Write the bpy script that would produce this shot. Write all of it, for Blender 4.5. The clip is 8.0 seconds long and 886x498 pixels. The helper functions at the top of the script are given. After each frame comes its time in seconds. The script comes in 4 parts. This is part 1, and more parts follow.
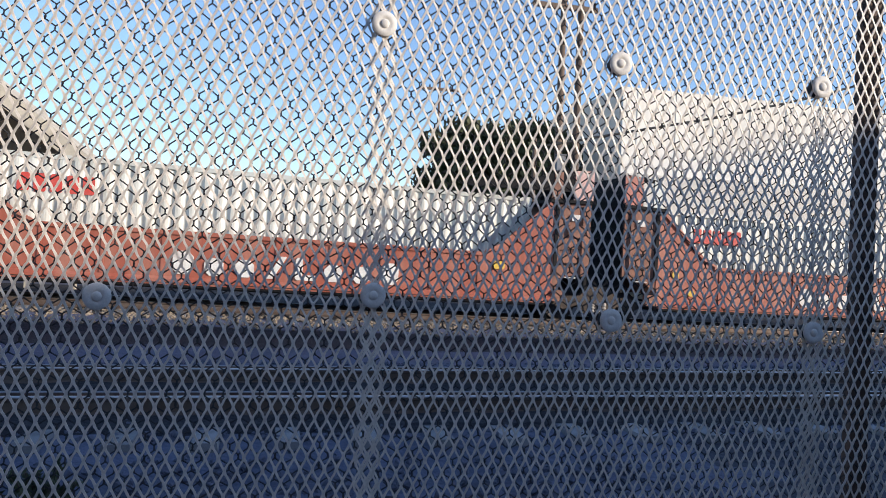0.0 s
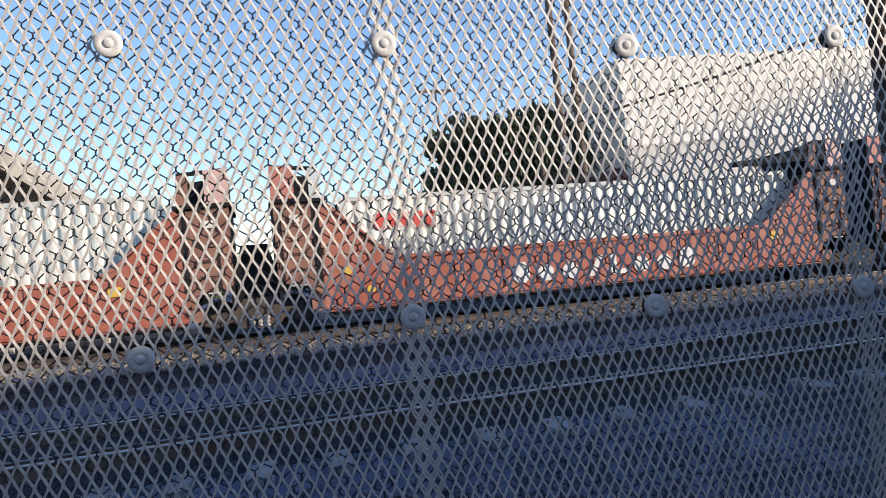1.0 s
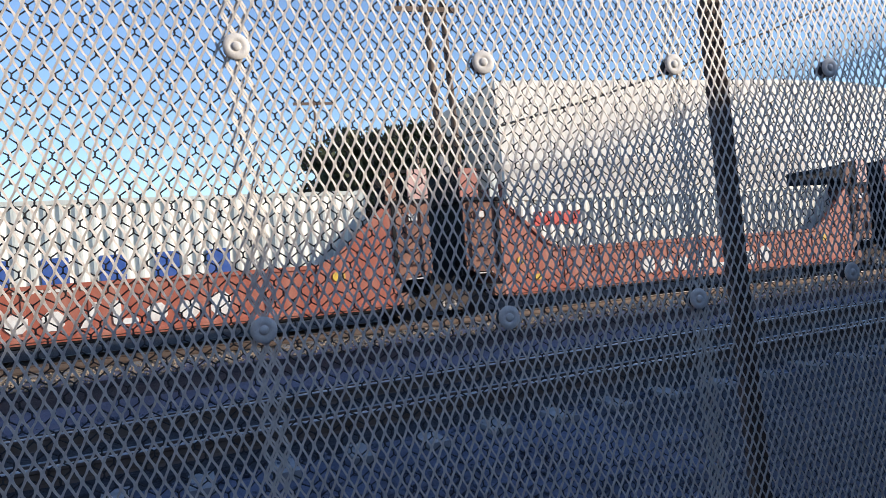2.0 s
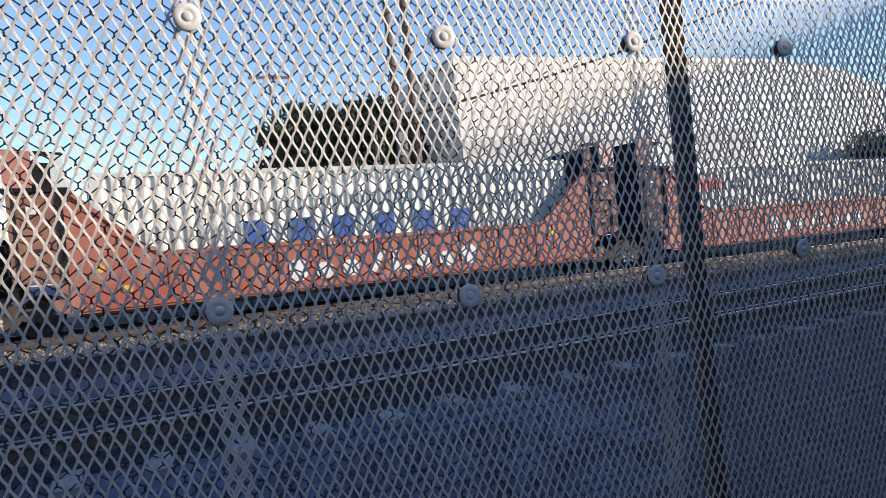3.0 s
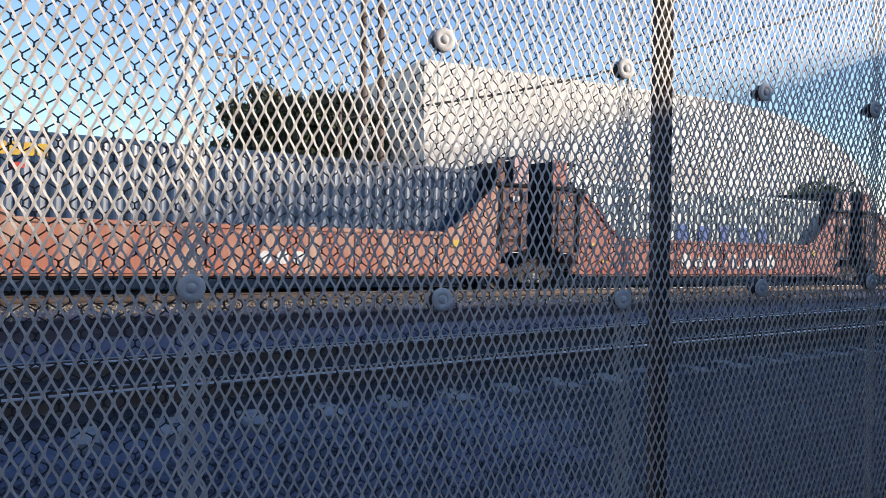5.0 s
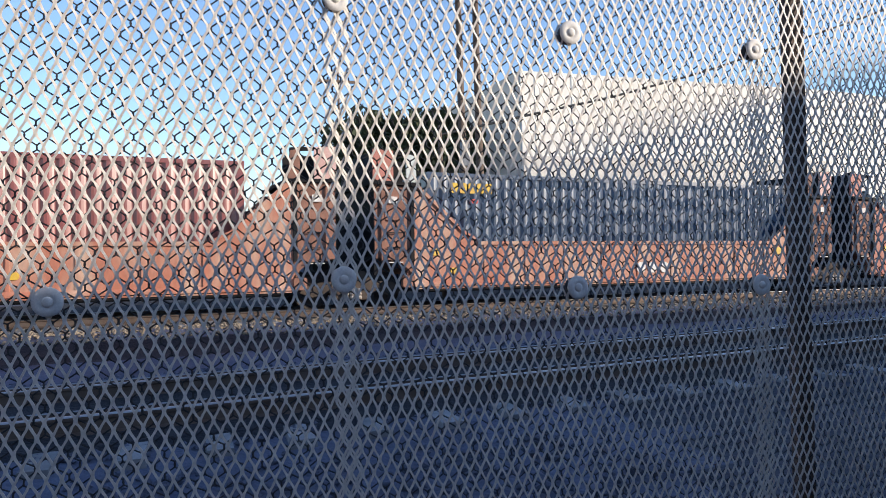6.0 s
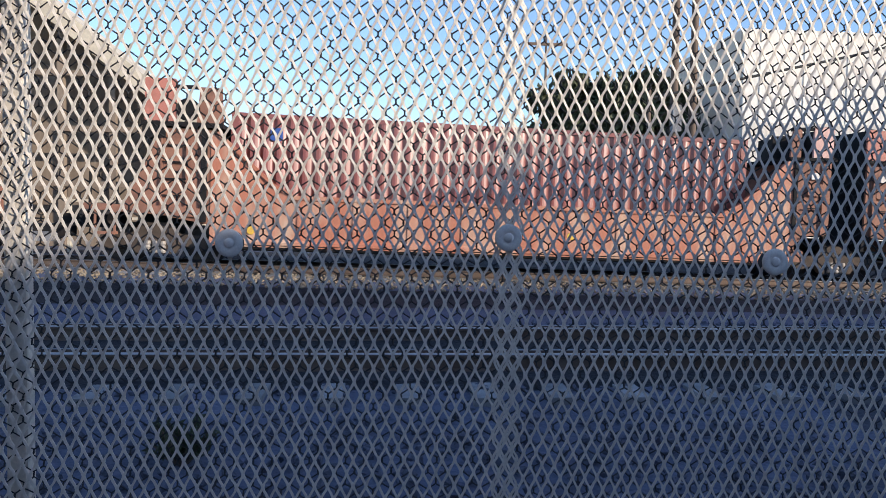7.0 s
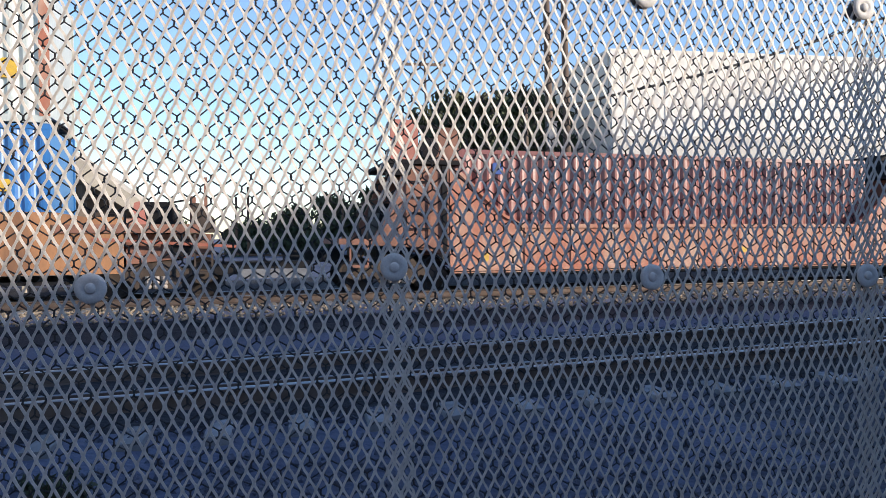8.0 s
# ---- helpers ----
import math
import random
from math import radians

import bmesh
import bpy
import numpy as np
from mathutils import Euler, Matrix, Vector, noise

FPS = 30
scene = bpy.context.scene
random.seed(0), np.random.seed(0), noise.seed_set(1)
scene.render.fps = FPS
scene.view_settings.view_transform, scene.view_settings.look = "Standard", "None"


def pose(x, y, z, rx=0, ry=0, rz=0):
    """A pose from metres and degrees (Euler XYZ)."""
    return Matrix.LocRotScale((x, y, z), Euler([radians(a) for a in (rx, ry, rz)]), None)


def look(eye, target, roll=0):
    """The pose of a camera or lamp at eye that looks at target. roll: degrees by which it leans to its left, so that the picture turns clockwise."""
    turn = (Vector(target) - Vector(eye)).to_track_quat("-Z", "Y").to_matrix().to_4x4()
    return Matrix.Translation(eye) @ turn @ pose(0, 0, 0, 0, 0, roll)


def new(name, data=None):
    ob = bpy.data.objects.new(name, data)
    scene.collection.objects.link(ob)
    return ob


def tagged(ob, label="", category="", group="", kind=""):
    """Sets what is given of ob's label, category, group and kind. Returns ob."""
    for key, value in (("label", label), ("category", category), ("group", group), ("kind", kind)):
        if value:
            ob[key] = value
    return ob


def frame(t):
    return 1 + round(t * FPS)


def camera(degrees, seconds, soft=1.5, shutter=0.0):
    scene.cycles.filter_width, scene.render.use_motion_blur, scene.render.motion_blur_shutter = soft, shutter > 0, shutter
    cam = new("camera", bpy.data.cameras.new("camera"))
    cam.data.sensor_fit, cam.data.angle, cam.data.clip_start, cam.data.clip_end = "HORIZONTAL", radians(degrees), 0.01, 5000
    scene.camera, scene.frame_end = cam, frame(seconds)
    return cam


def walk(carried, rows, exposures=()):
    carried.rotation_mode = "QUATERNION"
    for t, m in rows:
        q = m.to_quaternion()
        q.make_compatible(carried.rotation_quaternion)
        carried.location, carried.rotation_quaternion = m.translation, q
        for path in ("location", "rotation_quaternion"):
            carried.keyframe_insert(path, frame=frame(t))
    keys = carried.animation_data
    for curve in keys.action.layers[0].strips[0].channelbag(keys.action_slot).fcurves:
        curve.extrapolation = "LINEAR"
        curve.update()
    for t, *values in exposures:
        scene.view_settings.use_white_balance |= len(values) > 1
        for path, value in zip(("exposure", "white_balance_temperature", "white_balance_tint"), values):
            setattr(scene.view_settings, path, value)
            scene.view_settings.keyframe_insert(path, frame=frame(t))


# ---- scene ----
cam = camera(63.1, 8.0, soft=0.85)
PATH = [
    (0, (0.338, -1.499, 1.379), (0.778, 0.452, 1.398), 2.4),
    (0.2, (0.331, -1.508, 1.388), (0.724, 0.453, 1.445), 1.1),
    (0.5, (0.323, -1.497, 1.387), (0.693, 0.468, 1.443), -3.0),
    (0.7, (0.322, -1.499, 1.407), (0.672, 0.47, 1.435), -5.2),
    (1, (0.317, -1.474, 1.406), (0.705, 0.488, 1.429), -6.2),
    (1.2, (0.326, -1.479, 1.406), (0.765, 0.472, 1.446), -6.1),
    (1.5, (0.329, -1.466, 1.402), (0.841, 0.466, 1.455), -6.1),
    (1.8, (0.353, -1.473, 1.406), (1.007, 0.416, 1.434), -5.7),
    (2, (0.365, -1.472, 1.394), (1.078, 0.396, 1.423), -5.8),
    (2.2, (0.37, -1.458, 1.412), (1.146, 0.385, 1.382), -5.4),
    (3.3, (0.366, -1.453, 1.387), (1.179, 0.374, 1.332), -5.9),
    (3.5, (0.361, -1.451, 1.382), (1.146, 0.388, 1.315), -5.2),
    (4, (0.347, -1.468, 1.382), (1.158, 0.36, 1.354), -4.3),
    (4.2, (0.337, -1.453, 1.396), (1.177, 0.361, 1.337), -3.6),
    (5.3, (0.311, -1.428, 1.399), (1.237, 0.344, 1.366), 1.8),
    (5.5, (0.302, -1.447, 1.361), (1.144, 0.367, 1.378), 0.9),
    (5.7, (0.26, -1.45, 1.363), (1.021, 0.4, 1.369), 0.5),
    (6, (0.225, -1.44, 1.35), (0.906, 0.441, 1.345), -1.7),
    (6.2, (0.213, -1.434, 1.361), (0.764, 0.488, 1.348), -1.2),
    (6.3, (0.203, -1.422, 1.359), (0.718, 0.51, 1.322), -0.6),
    (6.5, (0.206, -1.397, 1.357), (0.514, 0.578, 1.284), -1.3),
    (6.8, (0.264, -1.391, 1.353), (0.478, 0.597, 1.317), 0.5),
    (7, (0.303, -1.388, 1.335), (0.448, 0.605, 1.238), 0.9),
    (7.2, (0.325, -1.394, 1.349), (0.528, 0.593, 1.241), 0.5),
    (7.3, (0.335, -1.385, 1.354), (0.617, 0.594, 1.291), 0.3),
    (7.5, (0.333, -1.372, 1.349), (0.715, 0.591, 1.303), -0.6),
    (7.6, (0.341, -1.378, 1.361), (0.762, 0.574, 1.252), -1.0),
    (7.7, (0.344, -1.367, 1.356), (0.824, 0.572, 1.248), -0.9),
    (7.8, (0.328, -1.354, 1.355), (0.873, 0.57, 1.383), 0.4),
    (7.9, (0.332, -1.368, 1.36), (0.796, 0.577, 1.307), -0.8),
    (8, (0.315, -1.356, 1.354), (0.764, 0.592, 1.308), -1.6),
]
walk(cam, [(t, look(eye, target, roll)) for t, eye, target, roll in PATH], [(0.0, 0.6, 6100, 17), (1.5, 0.61, 6100, 17), (3.5, 0.64, 6100, 17), (5.5, 0.69, 6100, 17), (8.0, 0.72, 6100, 17)])

# ---- light ----
SUN_WAY = Vector((-1.5, 1.0, -0.5)).normalized()          # the way the sunlight travels
sun = new("sun", bpy.data.lights.new("sun", "SUN"))
sun.data.energy, sun.data.angle, sun.data.color = 3.2, radians(0.55), (1.0, 0.89, 0.68)
sun.matrix_basis = Matrix.Translation((20, -20, 20)) @ SUN_WAY.to_track_quat("-Z", "Y").to_matrix().to_4x4()
world = bpy.data.worlds.new("sky")
scene.world = world
world.use_nodes = True
nt = world.node_tree
sky = nt.nodes.new("ShaderNodeTexSky")
sky.sky_type, sky.sun_disc = "NISHITA", False
sky.sun_elevation = math.asin(-SUN_WAY.z)
sky.sun_rotation = math.atan2(-SUN_WAY.x, -SUN_WAY.y)
sky.air_density, sky.dust_density, sky.ozone_density = 1.0, 0.25, 2.4
nt.links.new(sky.outputs[0], nt.nodes["Background"].inputs[0])
nt.nodes["Background"].inputs[1].default_value = 0.15


# ---- materials ----
def material(name, colour, rough=0.6, metal=0.0, second=None, scale=8.0, amount=0.5, grain=60.0, bump=0.15, bump_distance=0.005, stretch=(1, 1, 1), vary=0.0):
    """Two-scale weathered surface: a base colour, stains of a second colour, fine grain and relief."""
    m = bpy.data.materials.new(name)
    m.use_nodes = True
    t = m.node_tree
    n, l = t.nodes, t.links
    bsdf = n["Principled BSDF"]
    co = n.new("ShaderNodeTexCoord")
    mp = n.new("ShaderNodeMapping")
    mp.inputs["Scale"].default_value = stretch
    l.new(co.outputs["Object"], mp.inputs["Vector"])
    big, small = n.new("ShaderNodeTexNoise"), n.new("ShaderNodeTexNoise")
    big.inputs["Scale"].default_value, small.inputs["Scale"].default_value = scale, grain
    big.inputs["Detail"].default_value, small.inputs["Detail"].default_value = 6, 3
    l.new(mp.outputs[0], big.inputs["Vector"])
    l.new(mp.outputs[0], small.inputs["Vector"])
    ramp = n.new("ShaderNodeValToRGB")
    ramp.color_ramp.elements[0].position, ramp.color_ramp.elements[1].position = 0.42, 0.68
    l.new(big.outputs["Fac"], ramp.inputs[0])
    mul = n.new("ShaderNodeMath")
    mul.operation = "MULTIPLY"
    mul.inputs[1].default_value = amount
    l.new(ramp.outputs[0], mul.inputs[0])
    mix = n.new("ShaderNodeMix")
    mix.data_type = "RGBA"
    mix.inputs["A"].default_value = (*colour, 1)
    mix.inputs["B"].default_value = (*(second or [c * 0.6 for c in colour]), 1)
    l.new(mul.outputs[0], mix.inputs["Factor"])
    hsv = n.new("ShaderNodeHueSaturation")
    rng = n.new("ShaderNodeMapRange")
    rng.inputs["To Min"].default_value, rng.inputs["To Max"].default_value = 0.8, 1.2
    l.new(small.outputs["Fac"], rng.inputs["Value"])
    l.new(mix.outputs["Result"], hsv.inputs["Color"])
    if vary:
        info = n.new("ShaderNodeObjectInfo")
        v = n.new("ShaderNodeMapRange")
        v.inputs["To Min"].default_value, v.inputs["To Max"].default_value = 1 - vary, 1 + vary
        l.new(info.outputs["Random"], v.inputs["Value"])
        both = n.new("ShaderNodeMath")
        both.operation = "MULTIPLY"
        l.new(rng.outputs[0], both.inputs[0])
        l.new(v.outputs[0], both.inputs[1])
        l.new(both.outputs[0], hsv.inputs["Value"])
    else:
        l.new(rng.outputs[0], hsv.inputs["Value"])
    l.new(hsv.outputs[0], bsdf.inputs["Base Color"])
    bsdf.inputs["Roughness"].default_value = rough
    bsdf.inputs["Metallic"].default_value = metal
    bp = n.new("ShaderNodeBump")
    bp.inputs["Strength"].default_value, bp.inputs["Distance"].default_value = bump, bump_distance
    l.new(small.outputs["Fac"], bp.inputs["Height"])
    l.new(bp.outputs[0], bsdf.inputs["Normal"])
    return m


MESH_PAINT = material("worn_pale_galvanizing", (0.77, 0.7, 0.61), 0.55, 0.1, (0.5, 0.44, 0.37), 9, 0.4, 160, 0.1, 0.001)
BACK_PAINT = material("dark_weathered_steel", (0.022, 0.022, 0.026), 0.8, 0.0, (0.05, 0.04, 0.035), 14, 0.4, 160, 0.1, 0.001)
WASHER_PAINT = material("pale_zinc_washer", (0.8, 0.76, 0.7), 0.6, 0.0, (0.6, 0.55, 0.5), 60, 0.35, 300, 0.1, 0.0005)
POST_RUST = material("brown_rusty_post_steel", (0.12, 0.075, 0.055), 0.75, 0.1, (0.07, 0.045, 0.035), 12, 0.7, 120, 0.3, 0.002)
BALLAST = material("grey_ballast_stone", (0.1, 0.109, 0.155), 0.95, 0, (0.046, 0.05, 0.072), 1.2, 0.7, 18, 0.9, 0.05)
EARTH = material("dark_cinder_earth", (0.094, 0.108, 0.166), 0.95, 0, (0.058, 0.065, 0.1), 0.7, 0.8, 14, 0.9, 0.04)
# Dark track bed; also holds painted shade under and behind the train.
CINDER_AND_SHADE = material("dark_cinder_and_shade", (0.018, 0.018, 0.026), 0.95, 0, (0.01, 0.01, 0.015), 1.0, 0.8, 20, 0.9, 0.05)
DARKER_EARTH = material("darker_earth", (0.046, 0.05, 0.074), 0.95, 0, (0.026, 0.028, 0.042), 0.7, 0.8, 14, 0.9, 0.04)
GRAVEL = material("tan_gravel_stone", (0.42, 0.33, 0.23), 0.95, 0, (0.12, 0.09, 0.07), 3, 0.7, 20, 0.8, 0.05, vary=0.35)
RAIL_STEEL = material("worn_rail_steel", (0.16, 0.12, 0.1), 0.6, 0.5, (0.1, 0.06, 0.04), 6, 0.6, 90, 0.2, 0.002)
RAIL_TOP = material("polished_rail_head", (0.46, 0.46, 0.47), 0.35, 1.0, (0.26, 0.25, 0.25), 6, 0.4, 150, 0.05, 0.001)
CONCRETE = material("pale_concrete_sleeper", (0.25, 0.25, 0.26), 0.9, 0, (0.1, 0.1, 0.11), 5, 0.6, 70, 0.4, 0.004, vary=0.2)
CAR_RED = material("faded_red_oxide_paint", (0.37, 0.098, 0.056), 0.6, 0.0, (0.46, 0.23, 0.16), 2.2, 0.6, 14, 0.25, 0.004, (1, 1, 0.35))
CAR_ORANGE = material("sunburnt_orange_paint", (0.46, 0.17, 0.1), 0.6, 0.0, (0.56, 0.38, 0.27), 2.0, 0.9, 14, 0.25, 0.004, (1, 1, 0.35))
CAR_TAN = material("dusty_tan_brown_steel", (0.31, 0.145, 0.095), 0.75, 0.0, (0.14, 0.065, 0.045), 2.2, 0.8, 30, 0.3, 0.005)
CAR_RUST = material("rust_streaked_orange_steel", (0.46, 0.22, 0.1), 0.75, 0.0, (0.2, 0.1, 0.055), 1.6, 0.9, 20, 0.4, 0.006, (1, 1, 0.4))
CAR_PINK = material("bleached_pink_panel_paint", (0.66, 0.42, 0.36), 0.65, 0.0, (0.5, 0.24, 0.19), 3, 0.5, 40, 0.15, 0.003)
CAR_SALMON = material("salmon_red_panel_paint", (0.5, 0.19, 0.14), 0.65, 0.0, (0.34, 0.13, 0.09), 3, 0.6, 40, 0.15, 0.003)
BOGIE_RUST = material("dusty_rust_bogie_casting", (0.085, 0.06, 0.045), 0.85, 0.0, (0.03, 0.022, 0.018), 3, 0.8, 40, 0.3, 0.004)
SPRING_STEEL = material("dusty_pale_spring_steel", (0.4, 0.36, 0.32), 0.7, 0.2, (0.2, 0.16, 0.13), 8, 0.6, 60, 0.2, 0.002)
DARK_STEEL = material("grimy_and_shaded_black_steel", (0.016, 0.016, 0.018), 0.75, 0.1, (0.035, 0.028, 0.025), 4, 0.6, 50, 0.3, 0.004)
WHEEL_STEEL = material("rusty_wheel_steel", (0.05, 0.038, 0.033), 0.6, 0.3, (0.03, 0.024, 0.022), 8, 0.6, 60, 0.2, 0.003)
STENCIL = material("worn_white_stencil_paint", (0.8, 0.77, 0.7), 0.7, 0, (0.5, 0.35, 0.28), 5, 0.45, 60, 0.1, 0.001)
YELLOW = material("chipped_yellow_paint", (0.75, 0.48, 0.05), 0.6, 0, (0.5, 0.26, 0.1), 6, 0.5, 60, 0.1, 0.001)
RED_MARK = material("faded_red_lettering_paint", (0.62, 0.07, 0.05), 0.6, 0, (0.5, 0.15, 0.12), 6, 0.5, 60, 0.1, 0.001)
BLUE_MARK = material("faded_blue_lettering_paint", (0.03, 0.09, 0.34), 0.6, 0, (0.1, 0.16, 0.36), 6, 0.5, 60, 0.1, 0.001)


def container_paint(name, colour, stain):
    m = material(name, colour, 0.35, 0.0, stain, 0.9, 0.55, 22, 0.06, 0.002, (1, 1, 0.3))
    m.node_tree.nodes["Principled BSDF"].inputs["IOR"].default_value = 1.85     # glossy marine enamel
    return m


PAINT_WHITE = container_paint("chalky_white_container_paint", (0.64, 0.63, 0.56), (0.46, 0.43, 0.36))
PAINT_CREAM = container_paint("cream_grey_container_paint", (0.6, 0.62, 0.56), (0.48, 0.46, 0.39))
PAINT_NAVY = container_paint("navy_blue_container_paint", (0.013, 0.045, 0.11), (0.025, 0.05, 0.09))
PAINT_BLUE = container_paint("bright_blue_container_paint", (0.02, 0.17, 0.48), (0.05, 0.15, 0.3))
PAINT_RED = container_paint("red_brown_container_paint", (0.27, 0.065, 0.048), (0.2, 0.06, 0.045))
WALL_WHITE = material("white_warehouse_cladding", (0.76, 0.72, 0.65), 0.7, 0, (0.6, 0.56, 0.5), 0.12, 0.4, 3, 0.1, 0.01, (1, 1, 0.4))
WALL_GREY = material("grey_warehouse_cladding", (0.62, 0.57, 0.5), 0.75, 0, (0.48, 0.44, 0.39), 0.2, 0.5, 4, 0.1, 0.01, (1, 1, 0.4))
GABLE = material("weathered_beige_gable_cladding", (0.82, 0.68, 0.55), 0.8, 0, (0.68, 0.56, 0.45), 0.2, 0.5, 4, 0.1, 0.01, (1, 1, 0.4))
WALL_RED = material("dull_red_base_cladding", (0.35, 0.13, 0.1), 0.75, 0, (0.22, 0.1, 0.08), 0.4, 0.5, 6, 0.1, 0.01)
ROOF_CREAM = material("cream_roof_edge_boards", (0.62, 0.54, 0.42), 0.75, 0, (0.38, 0.33, 0.26), 1.5, 0.6, 12, 0.2, 0.01)
TIMBER_DARK = material("dark_shed_timber", (0.26, 0.2, 0.15), 0.85, 0, (0.15, 0.11, 0.08), 2, 0.6, 20, 0.3, 0.01, (1, 1, 0.2))
POLE_WOOD = material("weathered_pole_timber", (0.16, 0.11, 0.08), 0.85, 0, (0.09, 0.065, 0.05), 3, 0.7, 30, 0.4, 0.01, (3, 3, 0.2))
LEAF = material("dull_dark_green_leaves", (0.045, 0.06, 0.025), 0.7, 0, (0.09, 0.085, 0.035), 0.5, 0.7, 5, 0.1, 0.01)
LEAF_LIGHT = material("olive_green_leaves", (0.1, 0.13, 0.04), 0.7, 0, (0.15, 0.14, 0.06), 0.5, 0.7, 5, 0.1, 0.01)
BARK = material("grey_brown_bark", (0.12, 0.09, 0.07), 0.9, 0, (0.07, 0.055, 0.045), 2, 0.6, 20, 0.5, 0.02)
DARK_STEEL.node_tree.nodes["Principled BSDF"].inputs["Specular IOR Level"].default_value = 0.15      # dull grime
CABLE = material("black_cable_sheath", (0.02, 0.02, 0.02), 0.6, 0)
STUCCO = material("plain_dark_grey_stucco", (0.11, 0.1, 0.1), 0.85, 0, (0.08, 0.07, 0.07), 0.6, 0.4, 20, 0.2, 0.005)


# ---- shape helpers ----
class Shape:
    """Collects solid pieces into one mesh."""

    def __init__(self):
        self.v, self.f = [], []

    def add(self, verts, faces):
        o = len(self.v)
        self.v += [tuple(p) for p in verts]
        self.f += [tuple(i + o for i in q) for q in faces]
        return self

    def box(self, x0, x1, y0, y1, z0, z1, c=0.0):
        """A box; c chamfers its eight vertical-plane outline corners (x-z outline)."""
        if c:
            return self.prism([(x0 + c, z0), (x1 - c, z0), (x1, z0 + c), (x1, z1 - c), (x1 - c, z1), (x0 + c, z1), (x0, z1 - c), (x0, z0 + c)], y0, y1)
        return self.add([(x, y, z) for x in (x0, x1) for y in (y0, y1) for z in (z0, z1)],
                        [(0, 1, 3, 2), (4, 6, 7, 5), (0, 4, 5, 1), (2, 3, 7, 6), (0, 2, 6, 4), (1, 5, 7, 3)])

    def prism(self, outline, y0, y1):
        """An x-z outline drawn out from y0 to y1."""
        n = len(outline)
        return self.add([(x, y0, z) for x, z in outline] + [(x, y1, z) for x, z in outline],
                        [tuple(range(n)), tuple(range(2 * n - 1, n - 1, -1))] + [(i, i + n, (i + 1) % n + n, (i + 1) % n) for i in range(n)])

    def sweep(self, outline, x0, x1):
        """A y-z outline drawn out from x0 to x1."""
        n = len(outline)
        return self.add([(x0, y, z) for y, z in outline] + [(x1, y, z) for y, z in outline],
                        [tuple(range(n)), tuple(range(2 * n - 1, n - 1, -1))] + [(i, i + n, (i + 1) % n + n, (i + 1) % n) for i in range(n)])

    def bar(self, a, b, w, h=None):
        """A square bar from a to b."""
        a, b, h = Vector(a), Vector(b), h or w
        d = (b - a).normalized()
        s = d.cross((0, 0, 1) if abs(d.z) < 0.9 else (0, 1, 0)).normalized() * w / 2
        u = s.cross(d).normalized() * h / 2
        return self.add([p + i * s + j * u for p in (a, b) for i, j in ((-1, -1), (1, -1), (1, 1), (-1, 1))],
                        [(0, 1, 2, 3), (7, 6, 5, 4)] + [(i, i + 4, (i + 1) % 4 + 4, (i + 1) % 4) for i in range(4)])

    def lathe(self, profile, axis="y", n=20, at=(0, 0, 0)):
        """A turned body: profile rows of (radius, height along the axis)."""
        vs = []
        for r, h in profile:
            for k in range(n):
                a = 2 * math.pi * k / n
                p = {"y": (r * math.cos(a), h, r * math.sin(a)), "z": (r * math.cos(a), r * math.sin(a), h)}[axis]
                vs.append(tuple(p[i] + at[i] for i in range(3)))
        fs = [(j * n + k, j * n + (k + 1) % n, (j + 1) * n + (k + 1) % n, (j + 1) * n + k) for j in range(len(profile) - 1) for k in range(n)]
        fs += [tuple(range(n)), tuple(range((len(profile) - 1) * n, len(profile) * n))]
        return self.add(vs, fs)

    def mesh(self, name, mat, smooth=False):
        me = bpy.data.meshes.new(name)
        me.from_pydata(self.v, [], self.f)
        bm = bmesh.new()
        bm.from_mesh(me)
        bmesh.ops.recalc_face_normals(bm, faces=bm.faces)
        bm.to_mesh(me)
        bm.free()
        me.materials.append(mat)
        if smooth:
            me.shade_smooth()
        return me


def part(name, shape, mat, parent=None, label="", at=(0, 0, 0), smooth=False):
    me = shape.mesh(name, mat, smooth) if isinstance(shape, Shape) else shape
    ob = new(name, me)
    ob.parent = parent
    ob.location = at
    if label:
        tagged(ob, label)
    return ob


def thing(name, label, category, group="", kind="", at=(0, 0, 0)):
    ob = new(name)
    ob.location = at
    return tagged(ob, label, category, group, kind)


# ---- ground and tracks ----
RAILS = (5.42, 7.0)                    # the near track
FAR_RAILS = (15.55, 17.0)               # the track of the freight train
TRAIN_Y = 14.8                          # side of the freight cars that faces the fence
YAW, GRADE = 0.055, 0.023               # the freight track runs away from the fence and falls a little
TRACK = Matrix.Translation((0, TRAIN_Y, 0)) @ pose(0, 0, 0, 0, math.degrees(math.atan(GRADE)), math.degrees(math.atan(YAW)))


def by_track(x, y, z):
    """The ground follows the freight track's line and fall."""
    f = min(1.0, max(0.0, (y - 9.4) / 3.8)) * min(1.0, max(0.0, (28.0 - y) / 8.6))
    return (x, y + YAW * min(75, max(-40, x)) * f, z - GRADE * min(75, max(-75, x)) * f)


